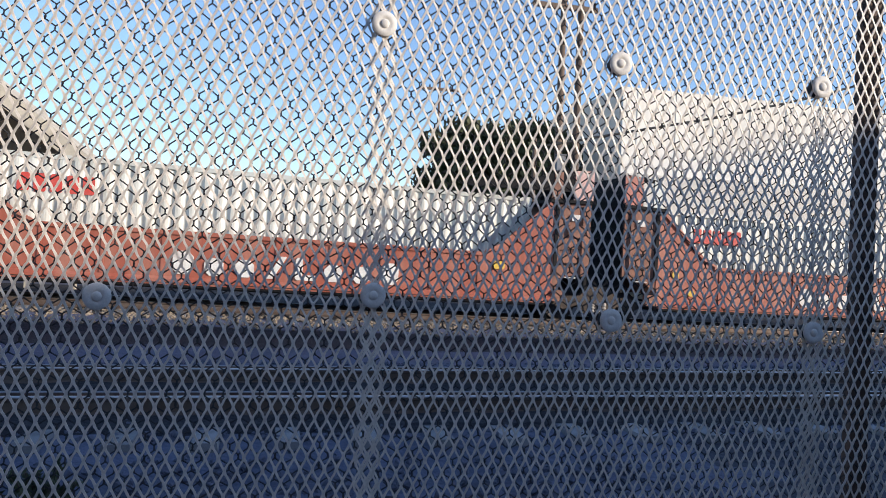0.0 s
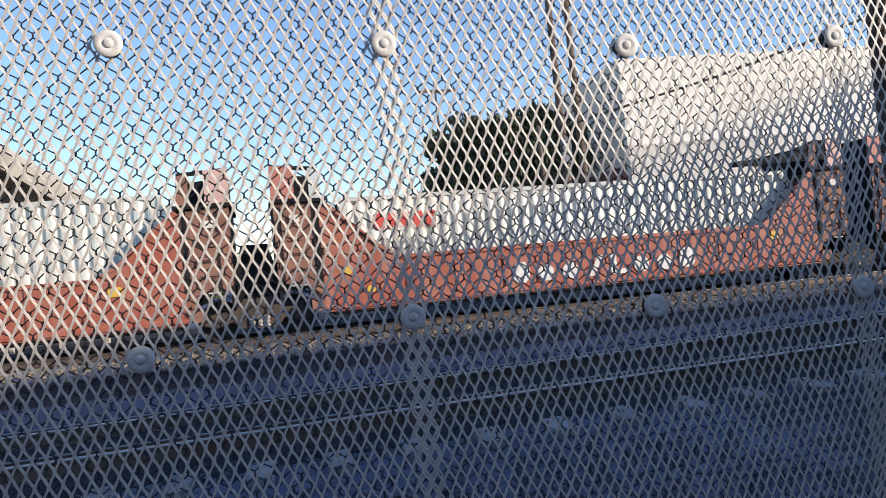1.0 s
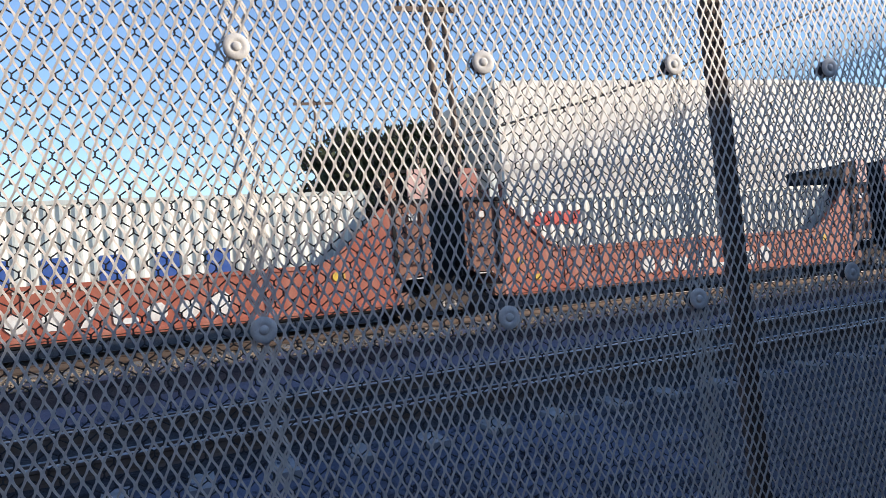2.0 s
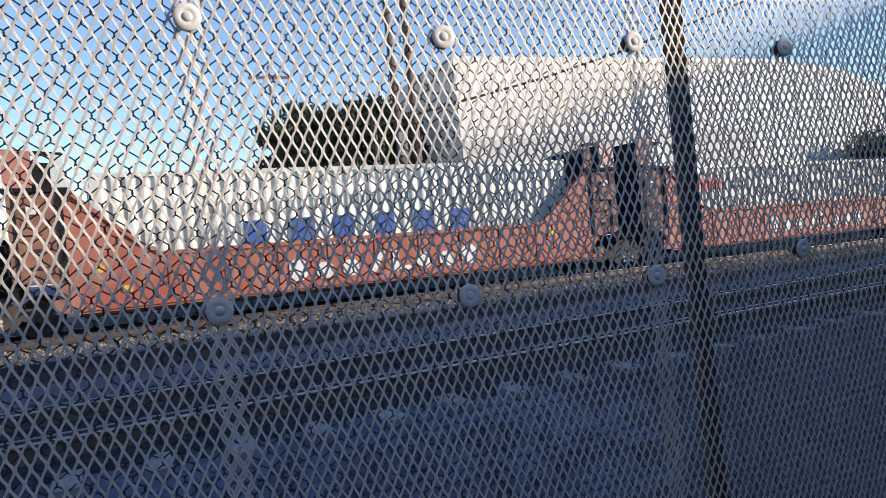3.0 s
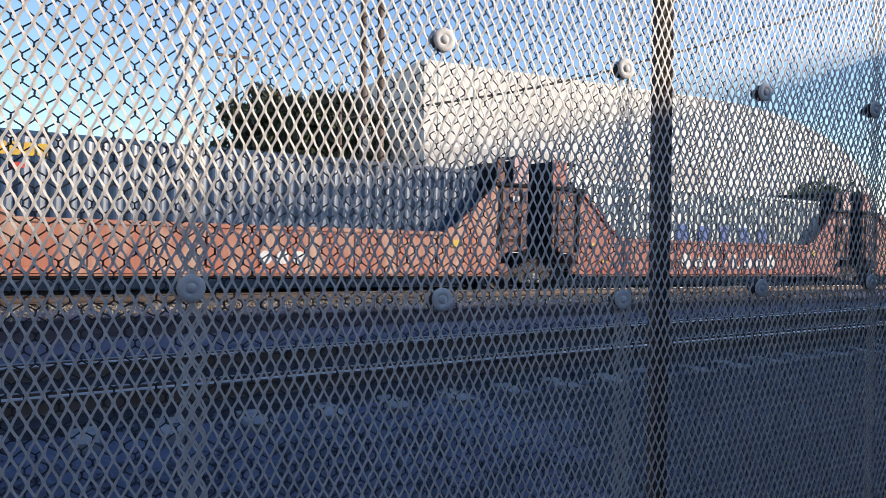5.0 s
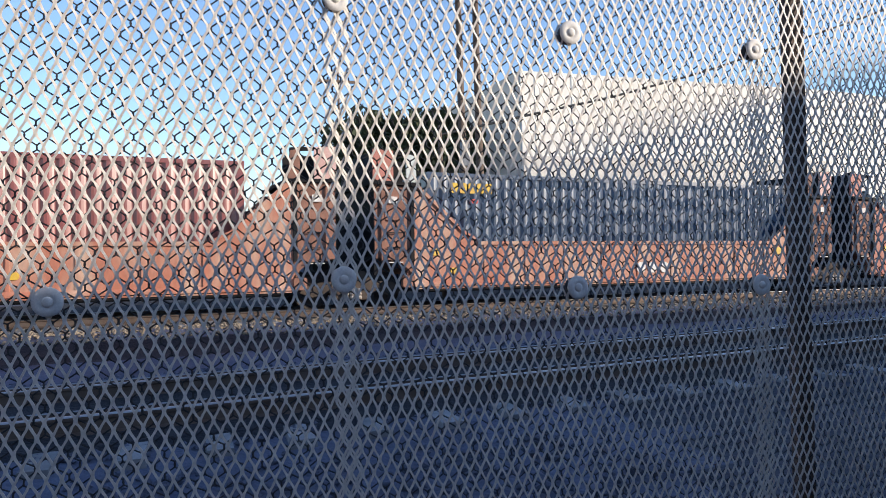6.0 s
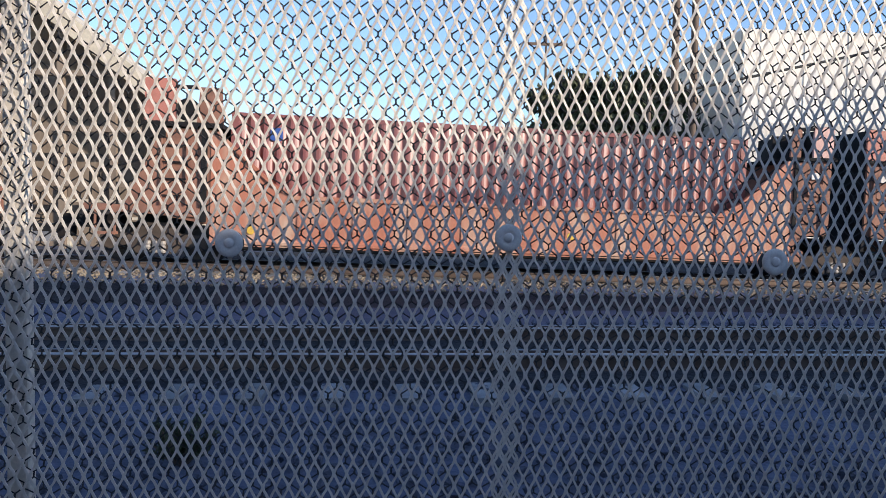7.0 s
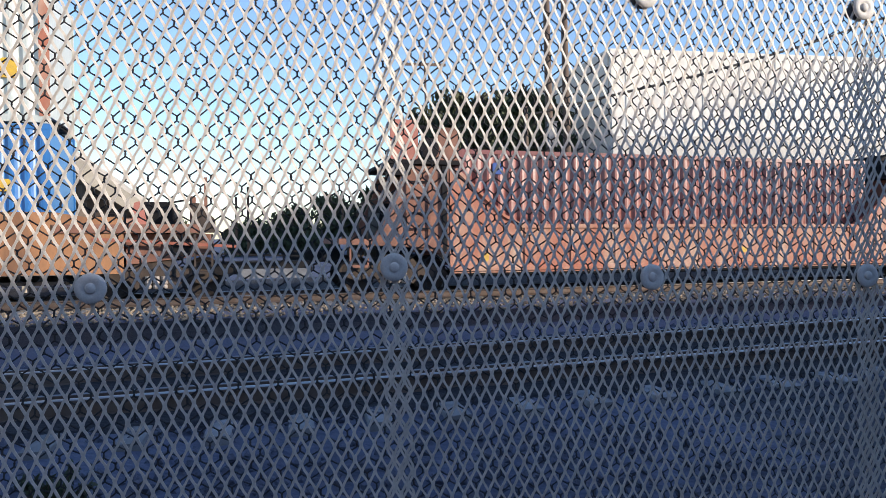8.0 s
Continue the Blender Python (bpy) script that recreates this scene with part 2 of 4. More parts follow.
def build_ground():
    prof = [(-30, -0.12), (0.9, -0.12), (1.0, -0.3), (3.9, -0.3), (4.6, -0.2), (8.7, -0.2), (9.4, -0.3), (13.2, -0.36), (14.05, -0.16),
            (18.5, -0.14), (19.4, -0.3), (28, -0.3), (40, -0.3), (2500, -0.3)]
    xs = [-2500, -120, -75, -40] + [-16 + 0.5 * i for i in range(100)] + [60, 75, 140, 2500]
    sh = Shape()
    rnd = random.Random(3)
    fine = []
    for (y0, z0), (y1, z1) in zip(prof, prof[1:]):
        n = max(1, int((y1 - y0) / 0.35)) if y1 < 30 and y0 > -1 else 1
        fine += [(y0 + (y1 - y0) * k / n, z0 + (z1 - z0) * k / n) for k in range(n)]
    fine.append(prof[-1])
    vs = [by_track(x, y, z + (rnd.uniform(-0.018, 0.018) if 1.2 < y < 30 and -20 < x < 40 else 0)) for x in xs for y, z in fine]
    m = len(fine)
    sh.add(vs, [(i * m + j, (i + 1) * m + j, (i + 1) * m + j + 1, i * m + j + 1) for i in range(len(xs) - 1) for j in range(m - 1)])
    me = sh.mesh("ground", EARTH)
    me.materials.append(CINDER_AND_SHADE)
    me.materials.append(DARKER_EARTH)
    edge = random.Random(4)
    for p in me.polygons:
        x, y = p.center.x, p.center.y
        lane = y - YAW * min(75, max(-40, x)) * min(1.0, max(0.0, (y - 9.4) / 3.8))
        # Dark strip before the gravel, then the train's shade put into the colour.
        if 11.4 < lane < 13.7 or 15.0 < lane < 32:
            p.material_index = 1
        # Darker, ragged-edged patch of earth at the right behind the fence.
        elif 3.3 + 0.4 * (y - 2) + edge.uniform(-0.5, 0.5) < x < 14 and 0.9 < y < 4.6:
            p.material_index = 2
    tagged(part("ground", me, EARTH), "dark cinder and ballast ground of a railway yard", "ground", kind="structure")


def stones(name, mat, label, count, xr, yr, zf, size, seed, parent=None):
    """Loose angular stones, joined into one body."""
    rnd = random.Random(seed)
    sh = Shape()
    base = [(1, 0, 0), (-1, 0, 0), (0, 1, 0), (0, -1, 0), (0, 0, 1), (0, 0, -1)]
    tri = [(0, 2, 4), (2, 1, 4), (1, 3, 4), (3, 0, 4), (2, 0, 5), (1, 2, 5), (3, 1, 5), (0, 3, 5)]
    for _ in range(count):
        x, y = rnd.uniform(*xr), rnd.uniform(*yr)
        s = size * rnd.uniform(0.5, 1.4)
        e = Euler((rnd.uniform(0, 6), rnd.uniform(0, 6), rnd.uniform(0, 6)))
        c = Vector(by_track(x, y, zf(y) + s * 0.3))
        pts = []
        for b in base:
            p = Vector(b) * s * rnd.uniform(0.6, 1.1)
            p.rotate(e)
            p.z *= 0.75
            pts.append(c + p)
        sh.add(pts, tri)
    me = bpy.data.meshes.new(name)
    me.from_pydata(sh.v, [], sh.f)
    me.materials.append(mat)
    ob = new(name, me)
    ob.parent = parent
    return tagged(ob, label, "ballast", kind="stuff")


def build_rail(y, x0, x1, top=0.0, label="", worn=1.0):
    r = thing("rail", label or "worn steel rail with a polished head", "rail", "rails")
    r.matrix_basis = TRACK @ Matrix.Translation((0, y - TRAIN_Y, top)) if y > 10 else Matrix.Translation((0, y, top))
    foot = [(-0.07, -0.17), (0.07, -0.17), (0.07, -0.155), (0.012, -0.135), (0.012, -0.045), (0.034, -0.03), (0.036, -0.004), (-0.036, -0.004), (-0.034, -0.03),
            (-0.012, -0.045), (-0.012, -0.135), (-0.07, -0.155)]
    part("web", Shape().sweep(foot, x0, x1), RAIL_STEEL, r)
    part("rail_head", Shape().sweep([(-0.034, -0.0035), (0.034, -0.0035), (0.032, 0.001), (0.025, 0.0055), (0.013, 0.0085), (0.0, 0.0095), (-0.013, 0.0085), (-0.025, 0.0055), (-0.032, 0.001)], x0, x1) if worn == 1.0 else Shape().sweep([(-0.034 * worn, -0.0035), (0.034 * worn, -0.0035), (0.0, 0.006)], x0, x1), RAIL_TOP, r, "polished bright running surface")


def build_tracks():
    bed = Shape()
    rnd = random.Random(9)
    xs, ys = [-40 + 0.4 * i for i in range(260)], [4.75, 4.95, 5.25, 5.7, 6.2, 6.7, 7.2, 7.6, 7.8]
    zs = [-0.25, -0.155, -0.145, -0.15, -0.15, -0.15, -0.145, -0.155, -0.25]
    m = len(ys)
    bed.add([(x, y + rnd.uniform(-0.05, 0.05), z + rnd.uniform(-0.012, 0.012)) for x in xs for y, z in zip(ys, zs)],
            [(i * m + j, (i + 1) * m + j, (i + 1) * m + j + 1, i * m + j + 1) for i in range(len(xs) - 1) for j in range(m - 1)])
    tagged(part("track_bed", bed, CINDER_AND_SHADE), "dark ballast between the rails", "ground", kind="structure")
    for y in RAILS:
        build_rail(y, -60, 140)
    for y in RAILS:
        build_rail(y + 0.3, -60, 140, -0.012, "worn steel check rail beside the running rail", 0.35)
    for y in FAR_RAILS:
        build_rail(y, -80, 80, 0.04)
    tie = Shape().prism([(-0.13, -0.2), (0.13, -0.2), (0.1, 0.0), (-0.1, 0.0)], -1.7, 1.7).mesh("sleeper", CONCRETE)
    for k in range(70):
        s = new("sleeper", tie)
        s.location = (-14.37 + 0.645 * k, 6.12, -0.165)
        tagged(s, "pale concrete railway sleeper bedded in ballast", "sleeper", "near track sleepers")
    for k in range(70):
        s = new("sleeper", tie)
        s.matrix_basis = TRACK @ Matrix.Translation((-15.3 + 0.62 * k, 16.27 - TRAIN_Y, -0.125))
        tagged(s, "pale concrete railway sleeper under the freight train", "sleeper", "far track sleepers")


# ---- the mesh fence ----
PITCH_X, PITCH_Z = 0.0248, 0.0515
BOLT_X = [-0.53, 0.0, 0.53, 1.066, 1.592, 2.12, 2.65, 3.18]
BOLT_TOP = [1.89, 1.883, 1.857, 1.827, 1.823, 1.815, 1.81, 1.81]
BOLT_LOW = [1.28, 1.274, 1.291, 1.25, 1.232, 1.246, 1.25, 1.25]
PANEL_EDGES = [-1.59, -0.53, 0.53, 1.59, 2.65, 3.71]
LINK_X, LINK_Z = 0.0362, 0.043           # a cell of the wire netting


def fill_quads(me, v, f):
    me.vertices.add(len(v))
    me.vertices.foreach_set("co", v.ravel())
    me.loops.add(f.size)
    me.loops.foreach_set("vertex_index", f.ravel().astype(np.int32))
    me.polygons.add(len(f))
    me.polygons.foreach_set("loop_start", np.arange(0, f.size, 4, dtype=np.int32))
    me.update(calc_edges=True)
    me.shade_flat()


def expanded_sheet(name, x0, x1, z0, z1, width, thick, mat, parent, shift=0.0, label="", at=(0, 0, 0)):
    """Expanded metal: upright wavy strands that meet their neighbours at every bond."""
    half = PITCH_Z / 2
    rows = int((z1 - z0) / half)
    steps = 4
    u = np.arange(rows * steps + 1)
    ph = (u % steps) / steps
    cyc = (u // steps) % 2
    w = 0.62 * np.cos(np.pi * ph) + 0.38 * (1 - 2 * ph)
    w = np.where(cyc == 0, w, -w)
    z = z0 + u * half / steps
    lines = int((x1 - x0) / (PITCH_X / 2))
    verts, faces = [], []
    n = len(u)
    rng = np.random.default_rng(int(1000 * (x0 + 5)) + int(shift * 1e5))
    j = np.arange(n - 1)
    for i in range(lines):
        s = 1 if i % 2 == 0 else -1
        xc = x0 + shift + (i + 0.5) * PITCH_X / 2 + s * w * (PITCH_X / 4 - 0.0004) + rng.normal(0, 0.0004, n)
        lean = np.where(cyc == 0, 1, -1) * s * np.sin(np.pi * ph) * thick * 0.35
        o = i * n * 4
        c = np.empty((n, 4, 3))
        for k, (a, b) in enumerate(((-1, -1), (1, -1), (1, 1), (-1, 1))):
            c[:, k, 0] = xc + a * width / 2
            c[:, k, 1] = b * thick / 2 + a * lean
            c[:, k, 2] = z
        verts.append(c.reshape(-1, 3))
        for k in range(4):
            m = (k + 1) % 4
            faces.append(np.stack([o + j * 4 + k, o + j * 4 + m, o + (j + 1) * 4 + m, o + (j + 1) * 4 + k], 1))
    v, f = np.concatenate(verts), np.concatenate(faces)
    me = bpy.data.meshes.new(name)
    fill_quads(me, v, f)
    me.materials.append(mat)
    return part(name, me, mat, parent, label, at)


def wire_netting(parent, x0, x1, z0, z1, y):
    """Woven netting: upright zigzag wires, each twisted with its neighbours at the bends."""
    wire, half, rise = 0.0014, LINK_X / 2, LINK_Z / 2
    rows = int((z1 - z0) / rise)
    rng = np.random.default_rng(8)
    k = np.arange(rows + 1)
    ends = []
    for i in range(int((x1 - x0) / half)):
        side = (1 if i % 2 else -1) * np.where(k % 2, 1, -1)
        zc = z0 + k * rise + rng.uniform(-0.0012, 0.0012, rows + 1)
        xc = x0 + i * half + side * (half / 2 - 0.0006) + rng.uniform(-0.001, 0.001, rows + 1)
        p = np.zeros((rows + 1, 3, 3))
        p[:, 0], p[:, 1], p[:, 2] = np.stack([xc, k * 0 - 0.0018, zc - 0.0048], 1), np.stack([xc + side * 0.0009, k * 0.0, zc], 1), np.stack([xc, k * 0 + 0.0018, zc + 0.0048], 1)
        line = p.reshape(-1, 3)
        ends.append(np.stack([line[:-1], line[1:]], 1))
    seg = np.concatenate(ends)
    d = seg[:, 1] - seg[:, 0]
    d /= np.linalg.norm(d, axis=1)[:, None]
    s = np.stack([-d[:, 2], 0 * d[:, 0], d[:, 0]], 1)
    s *= wire / np.linalg.norm(s, axis=1)[:, None]
    u = np.cross(s, d)
    a, c = seg[:, 0] - d * 0.0004, seg[:, 1] + d * 0.0004
    v = np.stack([q + m * s + n * u for q in (a, c) for m, n in ((-1, 0), (0, -1), (1, 0), (0, 1))], 1).reshape(-1, 3)
    o = np.arange(len(seg))[:, None, None] * 8
    f = (o + np.array([[0, 1, 5, 4], [1, 2, 6, 5], [2, 3, 7, 6], [3, 0, 4, 7]])[None]).reshape(-1, 4)
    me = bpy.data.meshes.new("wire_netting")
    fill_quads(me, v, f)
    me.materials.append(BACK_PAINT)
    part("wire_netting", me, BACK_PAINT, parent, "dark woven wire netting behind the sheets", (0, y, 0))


def build_fence():
    fence = thing("fence", "expanded metal mesh fence on rusty posts beside a railway", "fence")
    for k, (a, b) in enumerate(zip(PANEL_EDGES, PANEL_EDGES[1:])):
        lap = 0.034
        expanded_sheet("mesh_panel", a - lap, b + lap, -0.06, 2.6, 0.005, 0.0016, MESH_PAINT, fence, 0.006 * k, "pale expanded metal sheet", (0, 0.0034 * (k % 2), 0.012 * (k % 2)))
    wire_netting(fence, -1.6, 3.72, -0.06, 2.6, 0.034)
    washer = Shape().lathe([(0.005, 0.002), (0.0255, 0.002), (0.0265, 0.0005), (0.0265, -0.002), (0.0255, -0.0038), (0.0165, -0.0046), (0.0135, -0.0043), (0.0115, -0.003), (0.0025, -0.0028)], "y", 32).mesh("washer", WASHER_PAINT, True)
    head = Shape().lathe([(0.0098, 0.0), (0.0096, -0.0024), (0.0082, -0.0042), (0.005, -0.0055), (0.0005, -0.006)], "y", 18).mesh("bolt", WASHER_PAINT, True)
    nut = Shape().lathe([(0.022, 0.0), (0.023, 0.003), (0.023, 0.018), (0.014, 0.022), (0.012, 0.04)], "y", 18).mesh("spacer", BACK_PAINT, True)
    rnd = random.Random(5)
    for heights in (BOLT_TOP, BOLT_LOW):
        for x, z in zip(BOLT_X, heights):
            w = part("washer", washer, WASHER_PAINT, fence, "round pale washer", (x, -0.006, z))
            w.rotation_euler = (rnd.uniform(-0.05, 0.05), rnd.uniform(0, 6), rnd.uniform(-0.05, 0.05))
            part("bolt", head, WASHER_PAINT, w, "", (0, -0.002, 0))
            part("spacer", nut, BACK_PAINT, w, "dark spacer behind the washer", (0, 0.0022, 0))
    for x0, x1 in ((-0.435, -0.393), (1.756, 1.811)):
        post = Shape().sweep([(0.045, -0.3), (0.077, -0.3), (0.077, 2.8), (0.045, 2.8)], x0, x1)
        rusty = x0 > 0
        p = part("post", post, POST_RUST if rusty else MESH_PAINT, fence, "square rusty brown steel post" if rusty else "square pale galvanized post")
        bev = p.modifiers.new("edges", "BEVEL")
        bev.width, bev.segments = 0.005, 2


# ---- the freight train ----
CAR_W = 3.2


def corrugated_side(x0, x1, z0, z1, y, facing, depth=0.052, pitch=0.29):
    """A pressed container side: trapezoid ribs, with a back so that it has thickness."""
    sh = Shape()
    n = max(1, round((x1 - x0) / pitch))
    p = (x1 - x0) / n
    xs = []
    for i in range(n):
        for u, d in ((0.0, 0), (0.08, 0), (0.24, 0.19), (0.42, 0.6), (0.54, 1), (0.62, 1), (0.88, 0)):
            xs.append((x0 + (i + u) * p, d * depth))
    xs.append((x1, 0))
    m = len(xs)
    vs = [(x, y + facing * d, z) for z in (z0, z1) for x, d in xs]
    vs += [(x, y + facing * (depth + 0.03), z) for z in (z0, z1) for x, d in xs]
    sh.add(vs[:2 * m], [(i, i + 1, m + i + 1, m + i) for i in range(m - 1)])
    fs = [(2 * m + i, 3 * m + i, 3 * m + i + 1, 2 * m + i + 1) for i in range(m - 1)]
    fs += [(i, 2 * m + i, 2 * m + i + 1, i + 1) for i in range(m - 1)] + [(m + i, m + i + 1, 3 * m + i + 1, 3 * m + i) for i in range(m - 1)]
    fs += [(0, m, 3 * m, 2 * m), (m - 1, 3 * m - 1, 4 * m - 1, 2 * m - 1)]
    return sh.add(vs, fs)


def build_container(name, label, paint, length=12.19, height=2.896, marks=()):
    """A shipping container whose base corner stands at its own origin (x along, y away)."""
    c = thing(name, label, "container", "containers on the train")
    w, r, q = 2.44, 0.06, 0.16
    side = corrugated_side(q, length - q, 0.16, height - 0.1, 0.012, 1)
    part("side_panel", side, paint, c)
    part("side_panel", corrugated_side(q, length - q, 0.16, height - 0.1, w - 0.012, -1), paint, c)
    for x in (0.02, length - 0.08):
        part("end_panel", Shape().box(x, x + r, q, w - q, 0.16, height - 0.1), paint, c)
    part("roof_panel", Shape().box(0.1, length - 0.1, 0.1, w - 0.1, height - 0.06, height - 0.02), paint, c)
    part("floor_panel", Shape().box(0.1, length - 0.1, 0.1, w - 0.1, 0.1, 0.16), DARK_STEEL, c)
    for y in (0.0, w - 0.1):
        part("top_rail", Shape().sweep([(y, height - 0.11), (y + 0.1, height - 0.11), (y + 0.1, height - 0.01), (y, height - 0.01)], q, length - q), paint, c)
        part("bottom_rail", Shape().sweep([(y, 0.02), (y + 0.1, 0.02), (y + 0.1, 0.17), (y, 0.17)], q, length - q), paint, c)
        for x in (0.0, length - q):
            part("corner_post", Shape().box(x, x + q, y, y + 0.1, 0.12, height - 0.12), paint, c)
            for z in (0.0, height - 0.12):
                part("corner_casting", Shape().box(x - 0.004, x + q + 0.004, y - 0.004, y + 0.104, z, z + 0.12, 0.015), paint, c)
    for mname, mat, boxes, mlabel in marks:
        for x0, x1, z0, z1 in boxes:
            part(mname, Shape().box(x0, x1, -0.006, 0.011, z0, z1, 0.03), mat, c, mlabel)
    return c


WHEELS = []


def build_bogie(car, x):
    """A two-axle freight bogie with turning wheels, under the joint at x of its car."""
    b = part("bogie", Shape().prism([(-1.25, 0.42), (-1.0, 0.62), (-0.5, 0.66), (-0.3, 0.9), (0.3, 0.9), (0.5, 0.66), (1.0, 0.62), (1.25, 0.42), (0.95, 0.3), (0.55, 0.42),
                                       (0.4, 0.22), (-0.4, 0.22), (-0.55, 0.42), (-0.95, 0.3)], 0.32, 0.46), BOGIE_RUST, car, "dusty rust-brown cast bogie frame", (x, 0, 0))
    part("side_frame", Shape().prism([(-1.25, 0.42), (-1.0, 0.62), (1.0, 0.62), (1.25, 0.42), (0.4, 0.22), (-0.4, 0.22)], 2.49, 2.63), DARK_STEEL, b)
    part("connector", Shape().prism([(-0.44, 0.82), (0.44, 0.82), (0.42, 1.5), (0.3, 2.1), (-0.3, 2.1), (-0.42, 1.5)], 0.6, 2.25), DARK_STEEL, b, "dark connector block")
    part("bolster", Shape().box(-0.22, 0.22, 0.46, 2.49, 0.45, 0.82, 0.05), DARK_STEEL, b)
    for k in (-0.16, 0.0, 0.16):
        part("spring", Shape().lathe([(0.06, 0.24), (0.075, 0.28), (0.055, 0.32), (0.075, 0.36), (0.055, 0.4), (0.075, 0.44), (0.06, 0.5)], "z", 10, (k, 0.3, 0)), SPRING_STEEL, b, "dusty coil spring")
    for dx in (-0.89, 0.89):
        prof = [(0.02, -0.78), (0.12, -0.78), (0.13, -0.74), (0.36, -0.73), (0.42, -0.77), (0.42, -0.68), (0.445, -0.65), (0.44, -0.62), (0.36, -0.64), (0.09, -0.63), (0.08, 0.63),
                (0.36, 0.64), (0.44, 0.62), (0.445, 0.65), (0.42, 0.68), (0.42, 0.77), (0.36, 0.73), (0.13, 0.74), (0.12, 0.78), (0.02, 0.78)]
        sh = Shape().lathe(prof, "y", 24)
        for k in range(3):
            a = 2.094 * k
            sh.box(0.22 * math.cos(a) - 0.03, 0.22 * math.cos(a) + 0.03, -0.76, -0.72, 0.22 * math.sin(a) - 0.03, 0.22 * math.sin(a) + 0.03)
        wheel = part("wheelset", sh, WHEEL_STEEL, b, "", (dx, 1.475, 0.42))
        WHEELS.append((wheel, (dx, 1.475, 0.42)))


def end_platform(car, x, way):
    """A joint end of a well car. x: the joint; way: +1 where the car lies to the right of it."""
    def X(d):
        return x + way * d

    def outline(pts):
        return [(X(d), z - (0.1 if z > 2.5 else 0.0)) for d, z in pts]
    for y0, mat in ((0.0, CAR_TAN), (CAR_W - 0.08, CAR_TAN)):
        part("end_side_plate", Shape().prism(outline([(0.47, 1.2), (1.1, 1.12), (1.45, 0.8), (1.45, 3.0), (0.47, 3.05)]), y0 + 0.02, y0 + 0.08), mat, car, "dusty tan end plate")
    # End wall faces away from the sun; its shade is put into the colour.
    part("end_bulkhead", Shape().prism(outline([(0.47, 0.8), (0.55, 0.8), (0.55, 3.02), (0.47, 3.02)]), 0.08, CAR_W - 0.08), DARK_STEEL, car, "steel end wall with its shade put into the dark colour")
    part("inner_bulkhead", Shape().prism(outline([(1.3, 0.8), (1.38, 0.8), (1.38, 3.0), (1.3, 3.0)]), 0.08, CAR_W - 0.08), CAR_TAN, car)
    part("platform", Shape().prism(outline([(0.4, 3.05), (1.62, 3.02), (1.62, 3.1), (0.4, 3.13)]), -0.08, CAR_W + 0.08), DARK_STEEL, car, "dark overhanging end platform")
    part("top_panel", Shape().prism(outline([(0.44, 3.14), (0.95, 3.12), (0.95, 3.86), (0.44, 3.88)]), 0.03, 0.09), CAR_PINK if way < 0 else CAR_SALMON, car, "bleached pink steel panel" if way < 0 else "salmon red steel panel")
    part("top_panel", Shape().prism(outline([(1.28, 3.12), (1.55, 3.12), (1.5, 3.75), (1.28, 3.8)]), 0.03, 0.09), CAR_TAN if way < 0 else PAINT_CREAM, car)
    part("top_wall", Shape().prism(outline([(0.5, 3.12), (0.58, 3.12), (0.58, 3.84), (0.5, 3.86)]), 0.09, CAR_W - 0.09), DARK_STEEL, car)
    part("top_beam", Shape().prism(outline([(0.44, 3.82), (1.5, 3.74), (1.5, 3.82), (0.44, 3.9)]), 0.05, 0.16), DARK_STEEL, car)
    part("top_back", Shape().prism(outline([(0.5, 3.12), (1.5, 3.12), (1.5, 3.7), (0.5, 3.8)]), 0.9, 0.98), DARK_STEEL, car)
    for d, mat in ((0.62, CAR_TAN), (1.36, DARK_STEEL)):
        part("stiffener", Shape().prism(outline([(d, 1.15), (d + 0.09, 1.15), (d + 0.09, 2.98), (d, 2.98)]), -0.04, 0.02), mat, car)
    part("grab_iron", Shape().bar((X(0.75), -0.06, 1.1), (X(1.15), -0.06, 1.1), 0.025), STENCIL, car)
    part("ladder_rung", Shape().bar((X(0.75), -0.06, 1.45), (X(1.15), -0.06, 1.45), 0.025), DARK_STEEL, car)
    part("ladder_rung", Shape().bar((X(0.75), -0.06, 1.8), (X(1.15), -0.06, 1.8), 0.025), DARK_STEEL, car)
    part("air_hose", Shape().bar((X(0.42), 0.3, 1.25), (X(0.1), 0.28, 0.95), 0.05), DARK_STEEL, car)
    part("jack_pad", Shape().box(min(X(1.15), X(1.45)), max(X(1.15), X(1.45)), -0.06, 0.1, 0.5, 0.78, 0.03), CAR_TAN, car)
    part("placard", Shape().box(min(X(0.8), X(1.02)), max(X(0.8), X(1.02)), -0.045, -0.02, 2.5, 2.66), STENCIL, car, "small pale placard")
    part("hose_box", Shape().box(min(X(0.7), X(1.1)), max(X(0.7), X(1.1)), -0.05, 0.02, 2.1, 2.4, 0.04), CAR_TAN, car)


